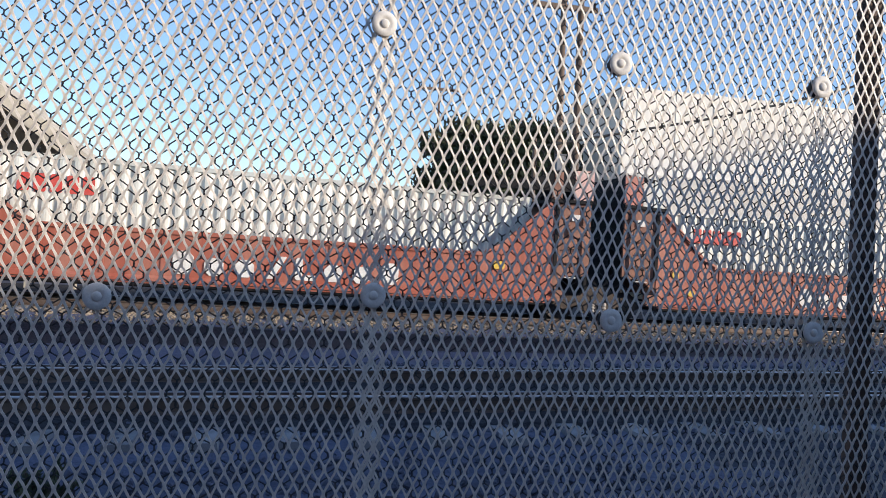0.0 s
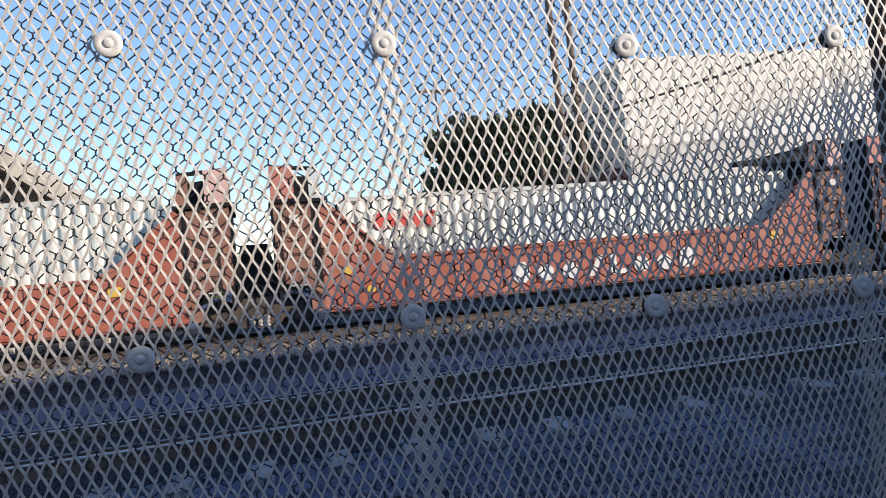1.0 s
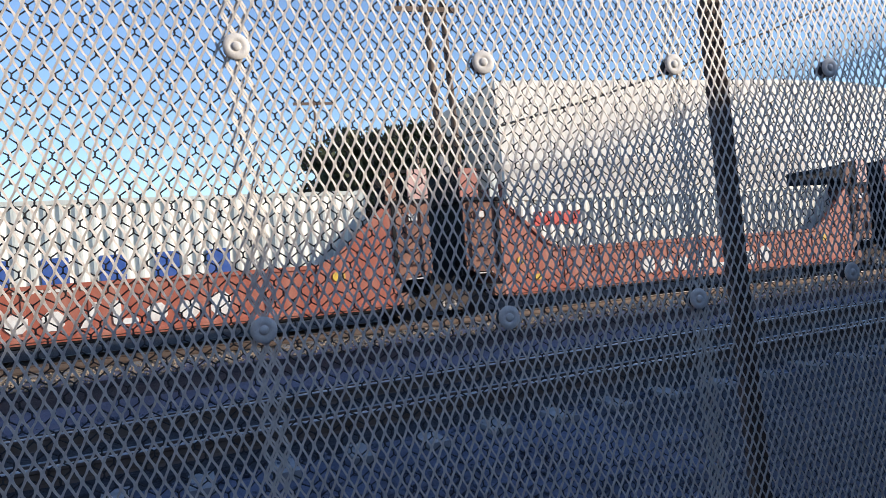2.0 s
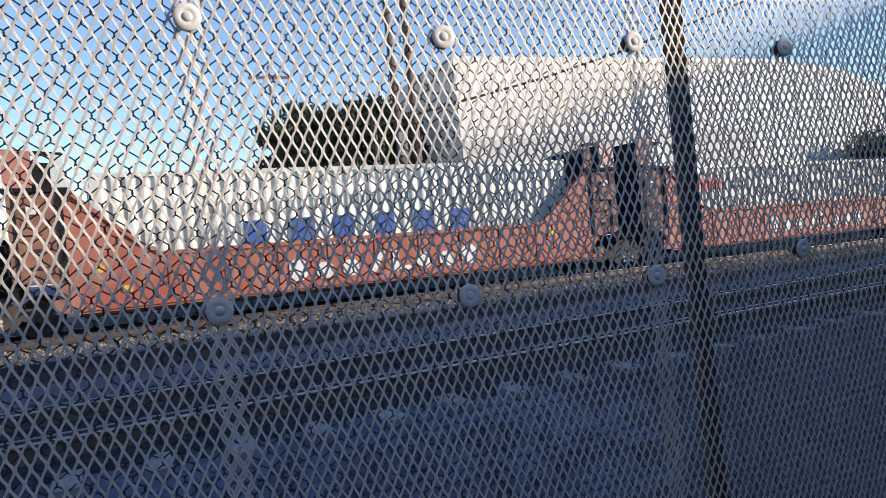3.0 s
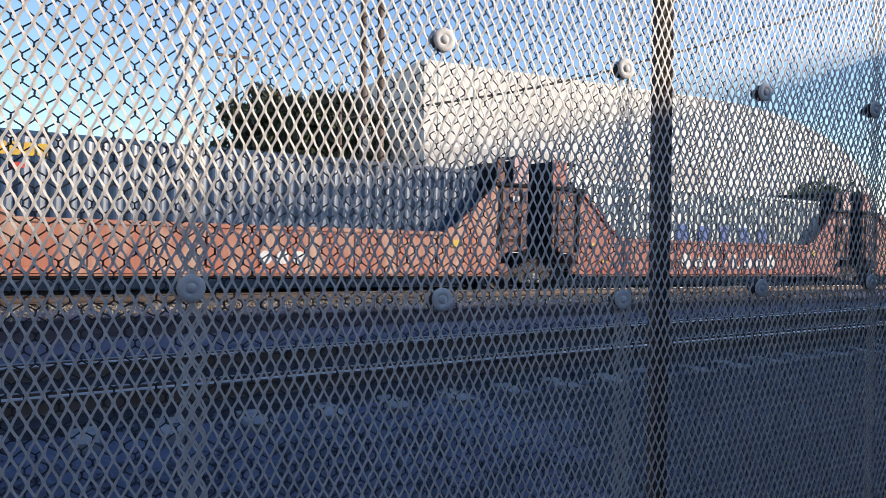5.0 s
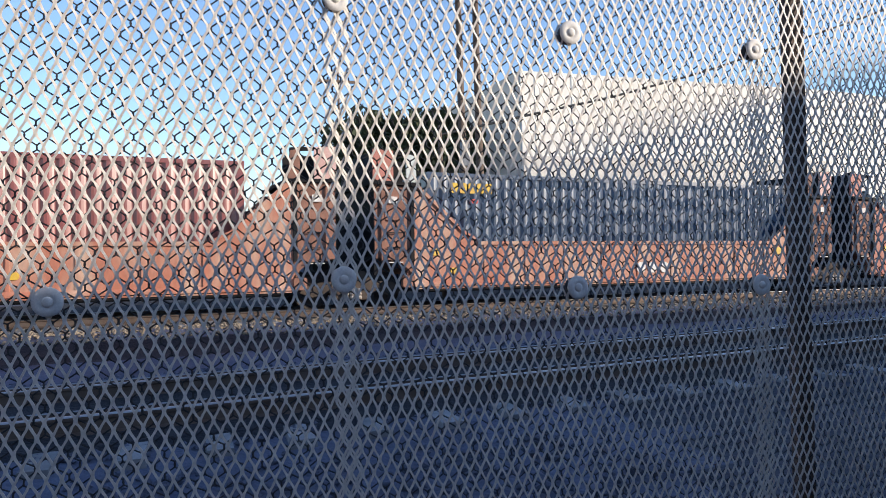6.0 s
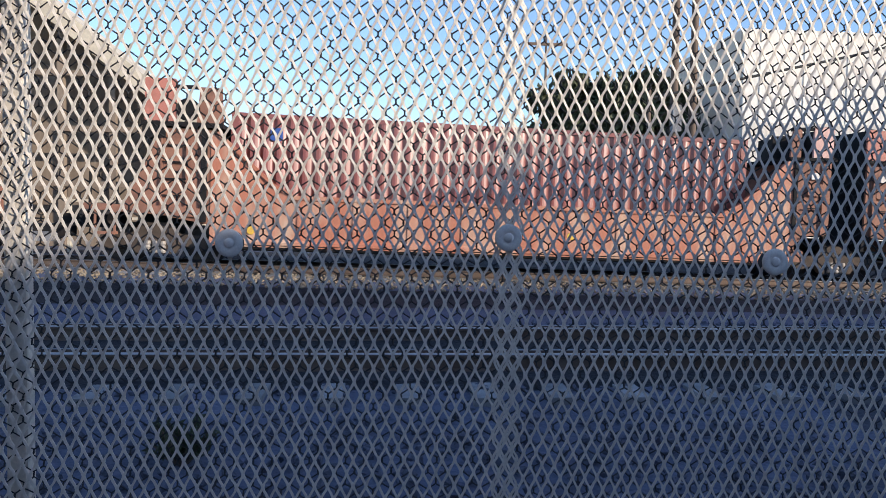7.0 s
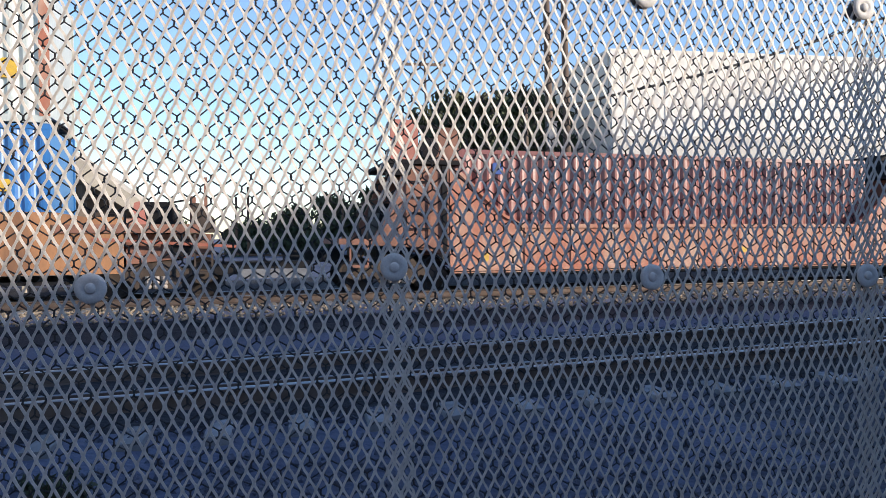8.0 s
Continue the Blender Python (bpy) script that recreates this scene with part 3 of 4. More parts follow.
def build_well_car(name, label, length, paint, left="joint", right="joint", marks=()):
    """A well car from its left joint (its origin) to its right joint; the near side at y = 0."""
    car = thing(name, label, "freight car", "well cars of the train")
    a = 1.45 if left == "joint" else 0.0
    b = length - 1.45 if right == "joint" else length
    side = [(a, 0.58), (b, 0.58), (b, 2.85 if right == "joint" else 2.6), (b - 0.12, 2.85 if right == "joint" else 2.6), (b - 1.35, 1.75), (b - 1.75, 1.57),
            (a + 1.75, 1.57), (a + 1.35, 1.75), (a + 0.12, 2.85), (a, 2.85)]
    for y0 in (0.0, CAR_W - 0.05):
        part("side_sill", Shape().prism(side, y0, y0 + 0.05), paint, car, "sun-faded red side sill plate")
    part("top_chord", Shape().sweep([(-0.05, 1.51), (0.07, 1.51), (0.07, 1.6), (-0.05, 1.6)], a + 1.7, b - 1.7), paint, car)
    part("bottom_chord", Shape().sweep([(-0.08, 0.5), (0.1, 0.5), (0.1, 0.6), (-0.02, 0.62), (-0.08, 0.56)], a, b), paint, car)
    part("lower_lip", Shape().sweep([(-0.1, 0.452), (0.02, 0.452), (0.02, 0.478), (-0.1, 0.478)], a + 0.05, b - 0.05), paint, car)
    part("lower_flange", Shape().sweep([(-0.06, 0.4), (0.12, 0.4), (0.12, 0.44), (-0.06, 0.44)], a + 0.2, b - 0.2), DARK_STEEL, car)
    part("well_floor", Shape().box(a + 0.2, b - 0.2, 0.12, CAR_W - 0.12, 0.36, 0.43), DARK_STEEL, car)
    n = 9
    for k in range(n):
        x = a + 1.9 + (b - a - 3.8) * k / (n - 1)
        part("side_rib", Shape().prism([(x - 0.035, 0.6), (x + 0.035, 0.6), (x + 0.035, 1.51), (x - 0.035, 1.51)], -0.025, 0.0), paint, car)
    for i in (0, 1):
        x = (a, b)[i]
        w = (1, -1)[i]
        part("slope_flange", Shape().prism([(x + w * 0.1, 2.87), (x + w * 1.33, 1.77), (x + w * 1.75, 1.58), (x + w * 1.75, 1.64), (x + w * 1.37, 1.83), (x + w * 0.16, 2.92)], -0.05, 0.06), paint, car)
    if left == "joint":
        end_platform(car, 0.0, 1)
        build_bogie(car, 0.0)
    if right == "joint":
        end_platform(car, length, -1)
    for mname, mat, boxes, mlabel in marks:
        for x0, x1, z0, z1 in boxes:
            part(mname, Shape().box(x0, x1, -0.032, -0.004, z0, z1, min(0.12, (z1 - z0) * 0.28, (x1 - x0) * 0.28)), mat, car, mlabel)
    return car


def word(x, z, h, count, gap=0.12, w=0.3):
    """Boxes for a row of big letters that stay blank."""
    return [(x + i * (w + gap), x + i * (w + gap) + w, z, z + h) for i in range(count)]


TRAIN = []                               # (thing, place at 0 s)
SPEED = 7.48
UNIT = 16.1                              # joint to joint of the articulated cars
GONE = ((0, 0.0), (0.5, 3.55), (1, 7.1), (1.5, 10.95), (2, 14.65), (2.2, 16.1), (3.5, 25.5), (4, 29.35), (5.5, 39.95), (6, 44.0), (6.5, 47.8), (7, 51.35), (7.5, 55.3), (8, 59.25))


def on_train(ob, x, y, z=0.0):
    y, z = y - TRAIN_Y, z + 0.04
    ob.matrix_basis = TRACK @ Matrix.Translation((x, y, z))
    TRAIN.append((ob, (x, y, z)))


def build_train():
    ja = 8.3
    jb, jc, jd = ja - UNIT, ja - 2 * UNIT, ja - 3 * UNIT
    seat = (UNIT - 12.19) / 2
    yc = TRAIN_Y + 0.38
    tall, low = 0.5, 0.38
    line = [("stencil", STENCIL, [(5.9 + 0.64 * i, 5.9 + 0.64 * i + w, 0.68, 0.68 + h) for i, w, h in ((0, 0.42, tall), (1, 0.4, low), (2, 0.4, low), (4, 0.16, tall), (4.28, 0.3, 0.12), (5, 0.4, low), (6, 0.4, low), (7, 0.42, tall))],
             "worn white stencilled bars")]
    small = [("stencil", STENCIL, word(6.7, 1.44, 0.12, 9, 0.06, 0.09), "small white stencilled bars")]
    patch = [("patch", YELLOW, [(1.9, 2.1, 1.25, 1.42), (13.1, 13.4, 1.2, 1.4), (2.4, 2.6, 0.8, 0.95)], "chipped yellow marking")]
    on_train(build_well_car("well_car", "red well car carrying a white container", UNIT, CAR_RED, marks=line + patch), ja, TRAIN_Y)
    on_train(build_well_car("well_car", "red well car with white stencilled bars and a white container", UNIT, CAR_RED, marks=line + patch), jb, TRAIN_Y)
    on_train(build_well_car("well_car", "red well car with stencilled bars and a cream container", UNIT, CAR_RED, marks=line + small + patch), jc, TRAIN_Y)
    on_train(build_well_car("well_car", "faded orange-red well car carrying a navy container", UNIT, CAR_ORANGE, marks=[("stencil", STENCIL, word(8.0, 0.72, 0.3, 3, 0.12, 0.28), "worn white stencilled bars")] + patch), jd, TRAIN_Y)
    for car, x in ((TRAIN[0][0], UNIT), (TRAIN[1][0], UNIT)):
        part("cross_beam", Shape().prism([(x - 3.8, 3.17), (x - 2.3, 3.2), (x - 0.9, 3.22), (x - 0.9, 3.66), (x - 1.6, 3.64), (x - 2.3, 3.42), (x - 3.8, 3.29)], 0.05, 0.3), DARK_STEEL, car, "dark beam at platform height")
    for car, _ in TRAIN[:3]:
        part("stencil", Shape().prism([(7.85, 0.68), (7.99, 0.68), (8.27, 1.18), (8.13, 1.18)], -0.032, -0.004), STENCIL, car, "worn white stencilled bar")
    red_word = [("lettering", RED_MARK, word(0.8, 1.78, 0.38, 5, 0.08, 0.23), "faded red blank lettering blocks")]
    blue_word = [("lettering", BLUE_MARK, word(3.1, 1.08, 0.62, 6, 0.57, 0.5), "faded blue blank lettering blocks")]
    yellow_word = [("lettering", YELLOW, word(0.65, 2.38, 0.26, 5, 0.05, 0.19), "yellow blank lettering blocks"), ("badge", RED_MARK, [(1.15, 1.4, 2.12, 2.24)], "small red mark")]
    badge = [("badge", BLUE_MARK, [(0.85, 1.12, 2.3, 2.58)], "small blue badge")]
    for x, paint, label, marks in ((ja + seat, PAINT_WHITE, "white corrugated container with red lettering blocks", red_word), (jb + seat, PAINT_WHITE, "chalky white container with red lettering blocks", red_word),
                                   (jc + seat, PAINT_CREAM, "cream corrugated container with blue lettering blocks", blue_word), (jd + seat, PAINT_NAVY, "navy blue corrugated container with yellow lettering", yellow_word),
                                   (jd - 14.65, PAINT_RED, "red-brown corrugated container with a blue badge", badge)):
        on_train(build_container("container", label, paint, height=2.591 if paint is PAINT_WHITE else 2.896, marks=marks), x, yc, 0.52 if paint is PAINT_RED else 0.44)
    build_end_car(jd)


def build_end_car(jd):
    """The last red car with its coupler platform, and the double-stacked car behind it."""
    L = 15.0
    x = jd - L
    car = build_well_car("well_car", "faded orange-red end well car with a red container", L, CAR_ORANGE, left="platform",
                         marks=[("patch", YELLOW, [(0.8, 0.95, 0.72, 0.92), (8.0, 8.2, 0.85, 1.0)], "chipped yellow marking")])
    on_train(car, x, TRAIN_Y)
    part("end_side_plate", Shape().prism([(-1.85, 1.2), (-0.004, 0.9), (-0.004, 2.95), (-1.1, 2.95), (-1.25, 2.4)], 0.02, 0.09), CAR_TAN, car, "dusty tan end plate")
    part("end_side_plate", Shape().prism([(-1.85, 1.2), (-0.004, 0.9), (-0.004, 2.95), (-1.1, 2.95), (-1.25, 2.4)], CAR_W - 0.09, CAR_W - 0.02), CAR_TAN, car, "dusty tan end plate")
    part("end_deck", Shape().prism([(-2.6, 1.15), (-0.2, 1.05), (-0.2, 1.24), (-2.6, 1.28)], -0.05, CAR_W + 0.05), CAR_TAN, car, "rusty end deck")
    part("platform", Shape().box(-1.45, 0.25, -0.08, CAR_W, 2.98, 3.08), DARK_STEEL, car, "dark overhanging end platform")
    part("platform_box", Shape().box(-1.42, -0.95, -0.06, 0.5, 2.72, 2.975, 0.03), DARK_STEEL, car)
    part("top_panel", Shape().box(-1.4, -0.75, 0.03, 0.09, 3.08, 4.0, 0.03), CAR_SALMON, car, "salmon red steel panel")
    part("top_panel", Shape().prism([(-0.32, 3.08), (0.24, 3.08), (0.2, 3.85), (-0.26, 3.85)], 0.03, 0.09), CAR_TAN, car)
    part("top_beam", Shape().box(-0.75, -0.3, 0.03, 0.09, 3.8, 3.88), DARK_STEEL, car)
    part("brake_wheel", Shape().lathe([(0.06, 0), (0.22, 0.01), (0.25, 0.03), (0.22, 0.05), (0.06, 0.03)], "y", 16, (-0.5, -0.02, 3.35)), DARK_STEEL, car)
    part("end_bulkhead", Shape().box(-0.3, -0.2, 0.1, CAR_W - 0.1, 0.9, 2.975), CAR_TAN, car)
    for k in range(4):
        part("ladder_rung", Shape().bar((-1.0, -0.04, 1.5 + 0.36 * k), (-0.5, -0.04, 1.5 + 0.36 * k), 0.03), DARK_STEEL, car)
    for k in (-1.02, -0.5):
        part("ladder_rail", Shape().bar((k, -0.03, 1.3), (k, -0.03, 2.75), 0.035), CAR_TAN, car)
    part("stiffener", Shape().prism([(-0.2, 0.95), (-0.08, 0.95), (-0.08, 2.95), (-0.2, 2.95)], -0.05, 0.02), DARK_STEEL, car)
    for d, z in ((-2.5, 1.95), (-2.15, 2.1), (-1.95, 1.75)):
        part("stanchion", Shape().bar((d, 0.1, 1.27), (d, 0.1, z), 0.05), DARK_STEEL, car)
    part("hand_rail", Shape().bar((-2.5, 0.1, 1.93), (-1.3, 0.1, 2.3), 0.04), DARK_STEEL, car)
    part("step", Shape().box(-2.35, -1.95, -0.06, 0.2, 0.62, 0.68), CAR_TAN, car)
    for d in (-2.35, -1.95):
        part("step_hanger", Shape().bar((d, -0.03, 0.65), (d, -0.03, 1.2), 0.04), CAR_TAN, car)
    part("air_reservoir", Shape().lathe([(0.02, -0.45), (0.14, -0.42), (0.16, -0.3), (0.16, 0.3), (0.14, 0.42), (0.02, 0.45)], "y", 14, (-2.1, 0.8, 0.95)), BOGIE_RUST, car, "small dusty air tank")
    part("air_hose", Shape().bar((-2.6, 0.35, 1.1), (-3.1, 0.3, 0.7), 0.05), DARK_STEEL, car)
    part("coupler", Shape().box(-3.6, -2.3, 1.3, 1.65, 0.72, 1.02, 0.06), DARK_STEEL, car, "dark knuckle coupler")
    build_bogie(car, -1.2)
    # the stacked car: its right end deck, low body and two containers
    tail = thing("stack_car", "rusty well car with two stacked containers", "freight car", "well cars of the train")
    on_train(tail, x - 20.65, TRAIN_Y)
    part("side_sill", Shape().prism([(-2.0, 0.58), (13.6, 0.58), (13.6, 1.75), (12.9, 1.75), (12.3, 1.85), (-2.0, 1.85)], 0.0, 0.06), CAR_RUST, tail, "rusty orange side sill plate")
    part("side_sill", Shape().box(-2.0, 13.6, CAR_W - 0.06, CAR_W, 0.58, 1.8), CAR_ORANGE, tail)
    part("well_floor", Shape().box(-2.0, 12.5, 0.12, CAR_W - 0.12, 0.36, 0.43), DARK_STEEL, tail)
    part("end_deck", Shape().box(12.3, 15.1, -0.04, CAR_W, 1.42, 1.6), CAR_TAN, tail, "rusty end deck")
    part("end_post", Shape().box(14.9, 15.02, 0.1, 0.22, 1.6, 2.2, 0.02), CAR_TAN, tail)
    part("end_gusset", Shape().prism([(13.75, 1.6), (14.05, 1.6), (13.95, 2.1), (13.8, 2.05)], 0.1, 0.18), CAR_SALMON, tail, "salmon red gusset plate")
    part("bracket", Shape().prism([(14.95, 1.42), (15.42, 1.42), (15.42, 1.7), (15.1, 2.05), (14.95, 2.05)], 0.0, 0.1), BOGIE_RUST, tail, "dusty brown bracket")
    part("brake_mast", Shape().bar((15.22, 0.3, 1.5), (15.22, 0.3, 2.62), 0.07), CAR_TAN, tail)
    for d, z0, z1 in ((15.85, 0.95, 2.2), (16.1, 0.95, 2.42), (14.4, 1.6, 1.95), (13.3, 1.6, 1.85)):
        part("stanchion", Shape().bar((d, 0.2, z0), (d, 0.2, z1), 0.05), DARK_STEEL, tail)
    part("hand_rail", Shape().bar((13.3, 0.14, 1.83), (15.0, 0.14, 2.15), 0.04), DARK_STEEL, tail)
    part("deck_box", Shape().box(12.9, 13.5, 0.3, 1.2, 1.6, 1.85, 0.04), BOGIE_RUST, tail)
    part("end_sill", Shape().box(15.9, 17.4, 0.12, 0.4, 0.42, 0.62, 0.04), CONCRETE, tail, "pale grey coupler sill")
    part("draft_beam", Shape().box(15.0, 17.5, 0.45, 1.2, 0.5, 0.78, 0.05), DARK_STEEL, tail)
    part("cut_lever", Shape().bar((15.1, 0.05, 0.98), (17.3, 0.05, 0.9), 0.035), DARK_STEEL, tail)
    part("pipe", Shape().bar((13.0, 0.02, 1.3), (15.9, 0.02, 1.12), 0.06), CAR_RED, tail)
    part("end_body", Shape().prism([(13.62, 0.75), (15.3, 0.95), (15.3, 1.4), (13.62, 1.4)], 0.25, CAR_W - 0.25), CAR_TAN, tail)
    part("valve_box", Shape().box(14.5, 14.95, 0.1, 0.3, 0.95, 1.3, 0.05), DARK_STEEL, tail)
    part("step", Shape().box(15.0, 15.35, -0.04, 0.2, 0.55, 0.6), BOGIE_RUST, tail)
    for d in (15.0, 15.35):
        part("step_hanger", Shape().bar((d, -0.02, 0.58), (d, -0.02, 1.4), 0.04), BOGIE_RUST, tail)
    build_bogie(tail, 14.2)
    y = TRAIN_Y + 0.38
    c = build_container("container", "bright blue lower container of a stack", PAINT_BLUE, marks=[("patch", YELLOW, [(11.2, 11.45, 1.5, 1.75)], "yellow mark")])
    on_train(c, x - 20.65, y, 0.78)
    c = build_container("container", "cream upper container of a stack with rust streaks", PAINT_CREAM, marks=[("patch", YELLOW, [(11.3, 11.6, 0.9, 1.3)], "orange-yellow mark")])
    part("corner_strip", Shape().box(12.0, 12.2, -0.02, -0.006, 0.15, 2.75), CAR_ORANGE, c, "rusty orange corner post")
    on_train(c, x - 20.65, y, 0.78 + 2.9)


# ---- buildings, poles and trees ----
def build_warehouse():
    w = thing("warehouse", "long white clad warehouse with a curved roof end", "building", at=(0, 0, 0))
    top = [(23.3, 13.78)] + [(23.3 + 4 * k, 13.8 - 0.012 * k) for k in range(1, 8)]
    for k in range(0, 13):
        a = math.pi / 2 * k / 12
        top.append((53 + 24 * math.sin(a), 13.66 - 9.5 * (1 - math.cos(a))))
    part("wall", Shape().prism([(23.3, -0.3), (77.0, -0.3)] + top[::-1], 45.0, 45.3), WALL_WHITE, w, "white corrugated cladding")
    for k in range(18):
        x = 24.4 + 3.0 * k
        zt = np.interp(x, [p[0] for p in top], [p[1] for p in top])
        part("seam", Shape().box(x, x + 0.08, 44.95, 45.0, 0.0, zt - 0.1), WALL_WHITE, w)
    part("lower_band", Shape().box(23.3, 52, 44.9, 44.996, 0.0, 7.7), WALL_GREY, w, "pale grey lower cladding")
    part("end_wall", Shape().box(23.2, 23.3, 45.3, 66.0, -0.3, 13.78), GABLE, w, "beige shaded end wall")
    part("base_band", Shape().box(23.1, 23.196, 45.3, 66.0, -0.3, 6.4), WALL_RED, w, "dull red base")
    part("roof", Shape().add([(x, y, z + dz) for dz in (0.0, 0.15) for y in (45.0, 66.0) for x, z in top],
                             [tuple([i, i + 1, len(top) + i + 1, len(top) + i]) for i in range(len(top) - 1)]), WALL_GREY, w)


def build_shed():
    s = thing("shed", "open timber shed with a steep cream roof edge", "building")
    def rake(x):
        return -0.795 - 0.786 * x
    edge = [(-30, rake(-30)), (-4.3, rake(-4.3)), (-4.3, rake(-4.3) - 0.7), (-30, rake(-30) - 1.0)]
    part("roof", Shape().prism([(-30, rake(-30)), (-4.3, rake(-4.3)), (-4.3, rake(-4.3) - 0.2), (-30, rake(-30) - 0.2)], 28.1, 31), ROOF_CREAM, s)
    part("fascia", Shape().prism(edge, 27.9, 28.1), ROOF_CREAM, s, "wide cream boarded roof edge")
    for k in range(12):
        x = -27 + 2.0 * k
        part("post", Shape().box(x, x + 0.25, 28.6, 28.85, -0.3, rake(x) - 0.9), TIMBER_DARK, s)
    for z in (2.2, 4.4, 6.6):
        x1 = (-0.795 - z - 1.2) / 0.786
        part("beam", Shape().box(-28, x1, 28.55, 28.8, z, z + 0.22), TIMBER_DARK, s)
    part("back_wall", Shape().prism([(-30, -0.3), (-5, -0.3), (-5, rake(-5) - 0.3), (-30, rake(-30) - 0.3)], 30.7, 31), TIMBER_DARK, s, "dark boarded rear wall")


def build_pole(name, label, x, y, top, r, arms=()):
    p = thing(name, label, "pole", "line-side poles", at=(x, y, -0.3))
    part("mast", Shape().lathe([(r, 0), (r * 0.95, top * 0.3), (r * 0.75, top * 0.8), (r * 0.65, top + 0.3)], "z", 12), POLE_WOOD, p, smooth=True)
    for z, half in arms:
        part("cross_arm", Shape().box(-half, half, -r - 0.1, -r, z + 0.18, z + 0.42, 0.02), POLE_WOOD, p)
        for k in (-0.9, -0.5, 0.5, 0.9):
            part("insulator", Shape().lathe([(0.03, 0), (0.07, 0.05), (0.05, 0.12), (0.07, 0.18), (0.02, 0.25)], "z", 8, (k * half, -r - 0.05, z + 0.42)), DARK_STEEL, p)
    return p


def build_barrier():
    """A low white barrier on posts in front of the shed."""
    b = thing("barrier", "weathered cream post and rail barrier before the shed", "barrier", at=(0, 24.5, -0.3))
    for x, h in ((-10.8, 2.0), (-9.2, 2.1), (-7.7, 2.0), (-6.25, 2.3)):
        part("post", Shape().box(x - 0.05, x + 0.05, -0.09, 0.09, 0.0, h, 0.02), ROOF_CREAM, b)
    for z in (1.25, 1.85):
        part("rail", Shape().box(-10.9, -6.34, -0.14, -0.094, z, z + 0.1, 0.02), ROOF_CREAM, b)


def build_wire():
    c = bpy.data.curves.new("overhead_cable", "CURVE")
    c.dimensions, c.bevel_depth, c.bevel_resolution = "3D", 0.045, 1
    sp = c.splines.new("POLY")
    row = [(8.0, 20, 4.9), (10.9, 20, 5.58), (14.4, 20, 6.38), (18.1, 20, 7.4), (23.2, 20, 9.05), (32.5, 20, 12.2), (42, 20, 15.8)]
    sp.points.add(len(row) - 1)
    for q, p in zip(sp.points, row):
        q.co = (*p, 1)
    me_ob = new("overhead_cable", c)
    c.materials.append(CABLE)
    tagged(me_ob, "thin black overhead cable rising across the yard", "cable")
    build_pole("utility_pole", "dark timber pole that carries the cable", 8.0, 20.0, 5.2, 0.09)


def build_tree(x, y, height, spread, seed, leaf, leaves=5000):
    rnd = random.Random(seed)
    tree = thing("tree", "dense dark green tree behind the railway", "tree", "trees behind the railway", at=(x, y, -0.3))
    tr = Shape().lathe([(0.45, 0), (0.32, height * 0.2), (0.22, height * 0.5), (0.08, height * 0.85)], "z", 9)
    clumps = []
    for k in range(40):
        a, h = rnd.uniform(0, 6.28), rnd.uniform(0.2, 0.93) * height
        r = spread * rnd.uniform(0.2, 0.95) * (1.0 - 0.5 * max(0, h / height - 0.55) / 0.45)
        c = Vector((r * math.cos(a), r * math.sin(a) * 0.7, h))
        tr.bar((0, 0, h * 0.6), c, 0.1)
        clumps.append((c, spread * rnd.uniform(0.28, 0.45)))
    part("trunk", tr, BARK, tree)
    sh = Shape()
    for k in range(leaves):
        c, r = rnd.choice(clumps)
        d = Vector((rnd.gauss(0, 1), rnd.gauss(0, 1), rnd.gauss(0, 0.8))).normalized() * r * rnd.uniform(0.5, 1.05)
        s = rnd.uniform(0.15, 0.4)
        e = Euler((rnd.uniform(0, 6), rnd.uniform(0, 6), rnd.uniform(0, 6)))
        q = []
        for px, py in ((-1, 0), (0, -0.5), (1, 0), (0, 0.5)):
            v = Vector((px * s, py * s, 0))
            v.rotate(e)
            q.append(c + d + v)
        sh.add(q, [(0, 1, 2, 3)])
    me = bpy.data.meshes.new("crown")
    me.from_pydata(sh.v, [], sh.f)
    me.materials.append(leaf)
    part("crown", me, leaf, tree)


def build_weed(x, y, z, r, seed):
    """A low scrubby weed beside the track."""
    rnd = random.Random(seed)
    w = thing("weed", "dark scrubby weed growing in the ballast", "plant", "weeds by the track", at=(x, y, z))
    stems, blades = Shape(), Shape()
    for k in range(60):
        a, h = rnd.uniform(0, 6.28), r * rnd.uniform(0.4, 1.1)
        tip = Vector((r * rnd.uniform(0.1, 1.0) * math.cos(a), r * rnd.uniform(0.1, 1.0) * math.sin(a), h))
        stems.bar((rnd.uniform(-0.03, 0.03), rnd.uniform(-0.03, 0.03), -0.03), tip, 0.006)
        for j in range(12):
            c = tip * rnd.uniform(0.45, 1.05)
            e = Euler((rnd.uniform(0, 6), rnd.uniform(0, 6), rnd.uniform(0, 6)))
            q = []
            for px, py in ((-0.035, 0), (0, -0.012), (0.035, 0), (0, 0.012)):
                v = Vector((px, py, 0))
                v.rotate(e)
                q.append(c + v)
            blades.add(q, [(0, 1, 2, 3)])
    part("stem", stems, BARK, w)
    me = bpy.data.meshes.new("leaf_mass")
    me.from_pydata(blades.v, [], blades.f)
    me.materials.append(LEAF)
    part("leaf_mass", me, LEAF, w)


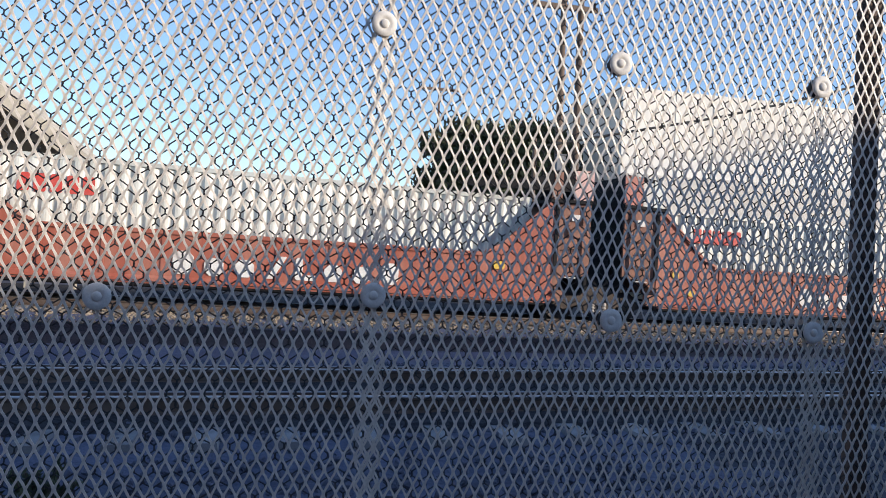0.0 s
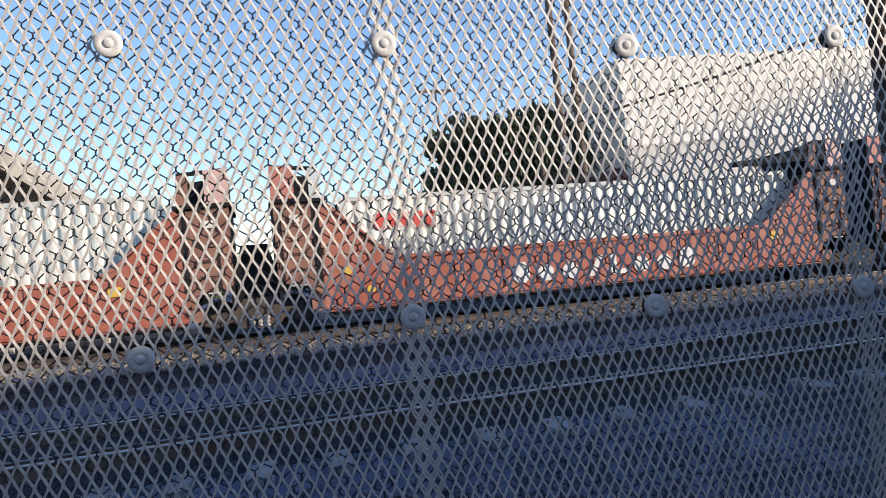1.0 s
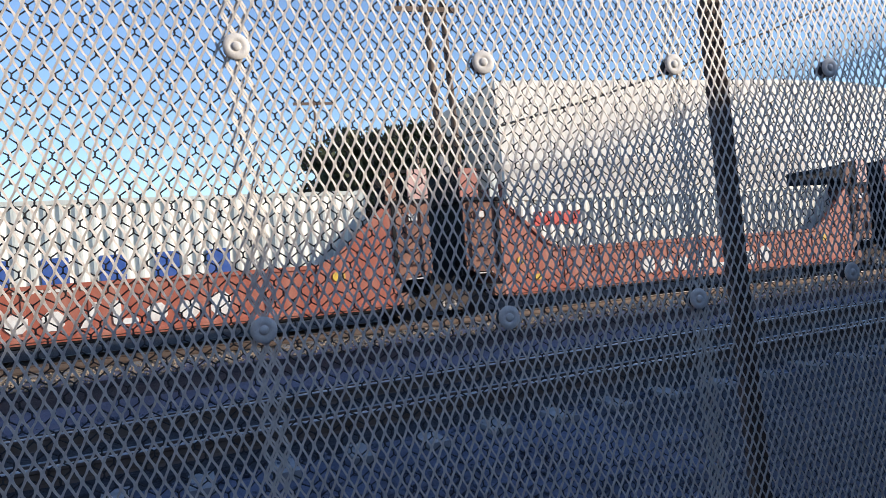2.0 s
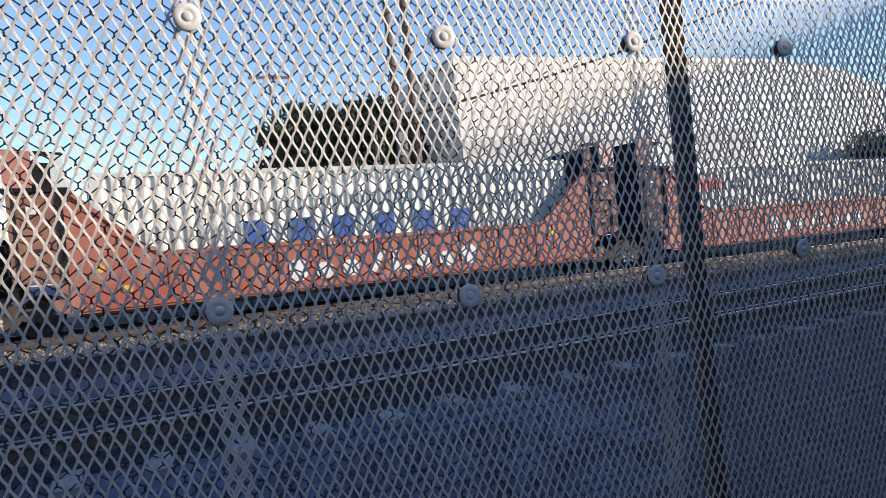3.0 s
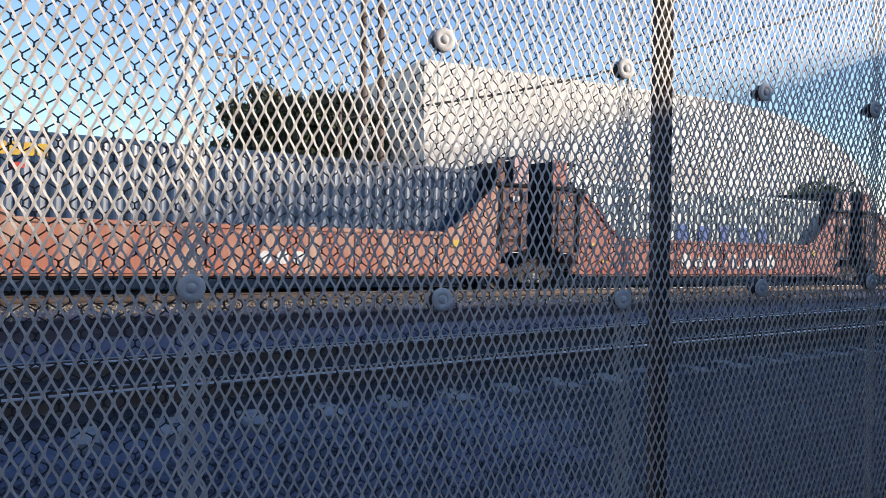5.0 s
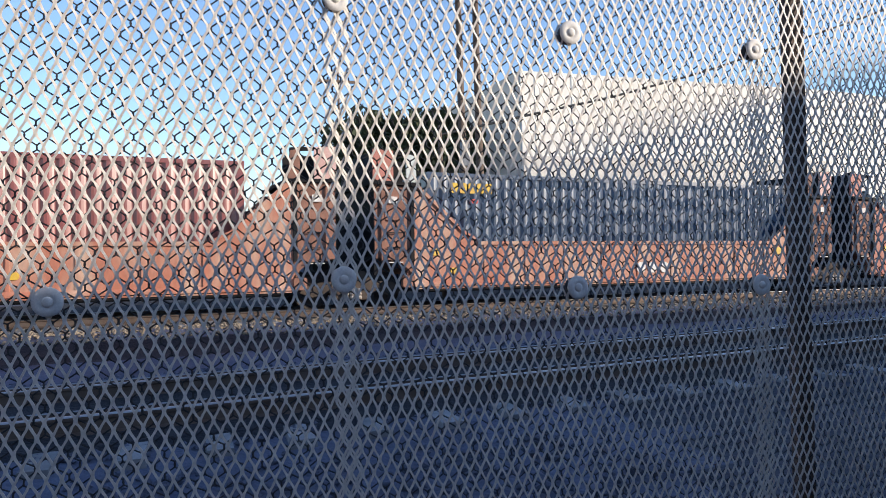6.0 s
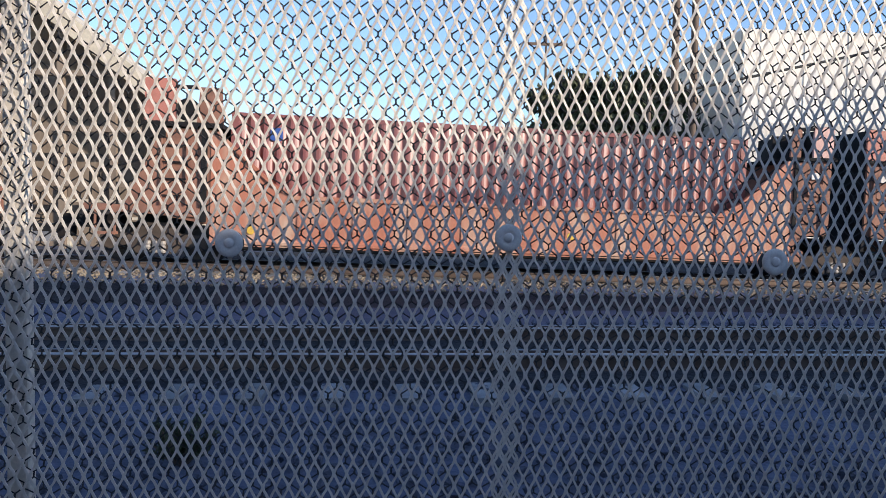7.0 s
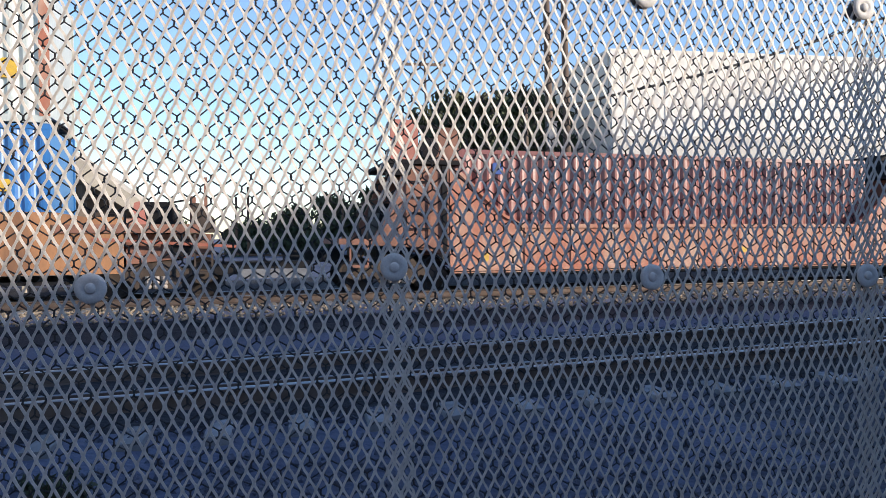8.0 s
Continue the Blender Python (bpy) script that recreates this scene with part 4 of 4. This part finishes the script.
def build_shade_wall():
    """Added, unseen gabled wall behind the camera that shadows the lower fence and near track."""
    back = 7.0
    dx, dz = 1.5 * back, 0.5 * back
    line = [(-14, 0.6), (-3.0, 0.75), (-0.6, 1.22), (0.34, 1.405), (1.74, 1.765), (3.0, 2.09), (12.0, 6.68), (90, 6.68)]
    top = [(x + dx, z + dz) for x, z in line]
    sh = Shape().prism([(top[0][0], -0.12), (top[-1][0], -0.12)] + top[::-1], -back - 0.25, -back)
    tagged(part("shade_wall_south", sh, STUCCO), "unseen grey wall with a sloping top, added to cast shade", "wall", kind="structure")
    # Unseen side walls added to cut the sky light on the fence.
    tagged(part("shade_wall_east", Shape().box(2.85, 3.1, -back, -0.06, -0.12, 2.05), STUCCO), "unseen grey wall at the right, added to dim the fence", "wall", kind="structure")
    tagged(part("shade_wall_west", Shape().box(-3.7, -3.4, -back, -0.3, -0.12, 6.0), STUCCO), "unseen grey wall at the left, added to dim the fence", "wall", kind="structure")


def build_all():
    build_ground()
    build_tracks()
    build_fence()
    build_train()
    build_warehouse()
    build_shed()
    build_pole("utility_pole", "tall weathered timber pole with a cross arm", 12.72, 30, 17.5, 0.19, ((13.1, 1.6),))
    build_pole("utility_pole", "tall dark timber pole beside another", 13.75, 30.4, 17.5, 0.19)
    build_pole("utility_pole", "distant pole with a cross arm", 13.3, 60, 16.9, 0.14, ((15.85, 1.8),))
    box = thing("service_box", "pale grey metal service box on a timber pole", "box", at=(12.72, 29.8, 5.1))
    part("case", Shape().box(-0.2, 0.2, -0.26, 0.0, 0.0, 1.1, 0.04), CONCRETE, box)
    part("lid", Shape().box(-0.24, 0.24, -0.3, 0.0, 1.104, 1.16, 0.02), CONCRETE, box)
    build_barrier()
    build_wire()
    for x, y, h, s, k in ((13.6, 57, 12.2, 3.4, 1), (15.3, 52, 12.2, 3.4, 2), (17.6, 51, 12.1, 3.5, 3), (19.7, 50, 11.8, 2.9, 5)):
        build_tree(x, y, h, s, k, LEAF, 9000)
    for x, y, h, s, k in ((5.2, 60, 5.0, 2.4, 6), (1.8, 63, 3.9, 2.2, 10), (-8.4, 61, 3.4, 2.0, 7), (-1.8, 66, 2.7, 2.6, 8), (9.0, 64, 5.6, 2.4, 9)):
        build_tree(x, y, h, s, k, LEAF, 2500)
    build_tree(64, 42, 6.2, 4.0, 4, LEAF_LIGHT, 3000)
    build_weed(-1.03, 3.3, -0.29, 0.26, 21)
    build_shade_wall()
    stones("gravel", GRAVEL, "sunlit tan gravel along the freight track", 5200, (-9, 26), (13.55, 15.2), lambda y: -0.16 if y > 14.05 else -0.16 - (14.05 - y) * 0.22, 0.05, 11)
    bed = lambda y: -0.2 if 4.6 < y < 8.7 else -0.27
    stones("ballast", BALLAST, "loose grey ballast stones along the near track", 3200, (-4, 3.6), (2.4, 9.2), bed, 0.045, 12)
    stones("ballast", BALLAST, "loose grey ballast stones beside the rails", 3800, (3.6, 16), (4.5, 9.2), bed, 0.045, 13)


build_all()


def motions():
    for ob, (x, y, z) in TRAIN:
        walk(ob, [(t, TRACK @ Matrix.Translation((x + gone, y, z))) for t, gone in GONE])
    turn = math.degrees(SPEED / 0.42)
    for ob, (x, y, z) in WHEELS:
        walk(ob, [(k * 2 / 30, pose(x, y, z, 0, (k * turn * 2 / 30) % 360, 0)) for k in range(121)])


motions()
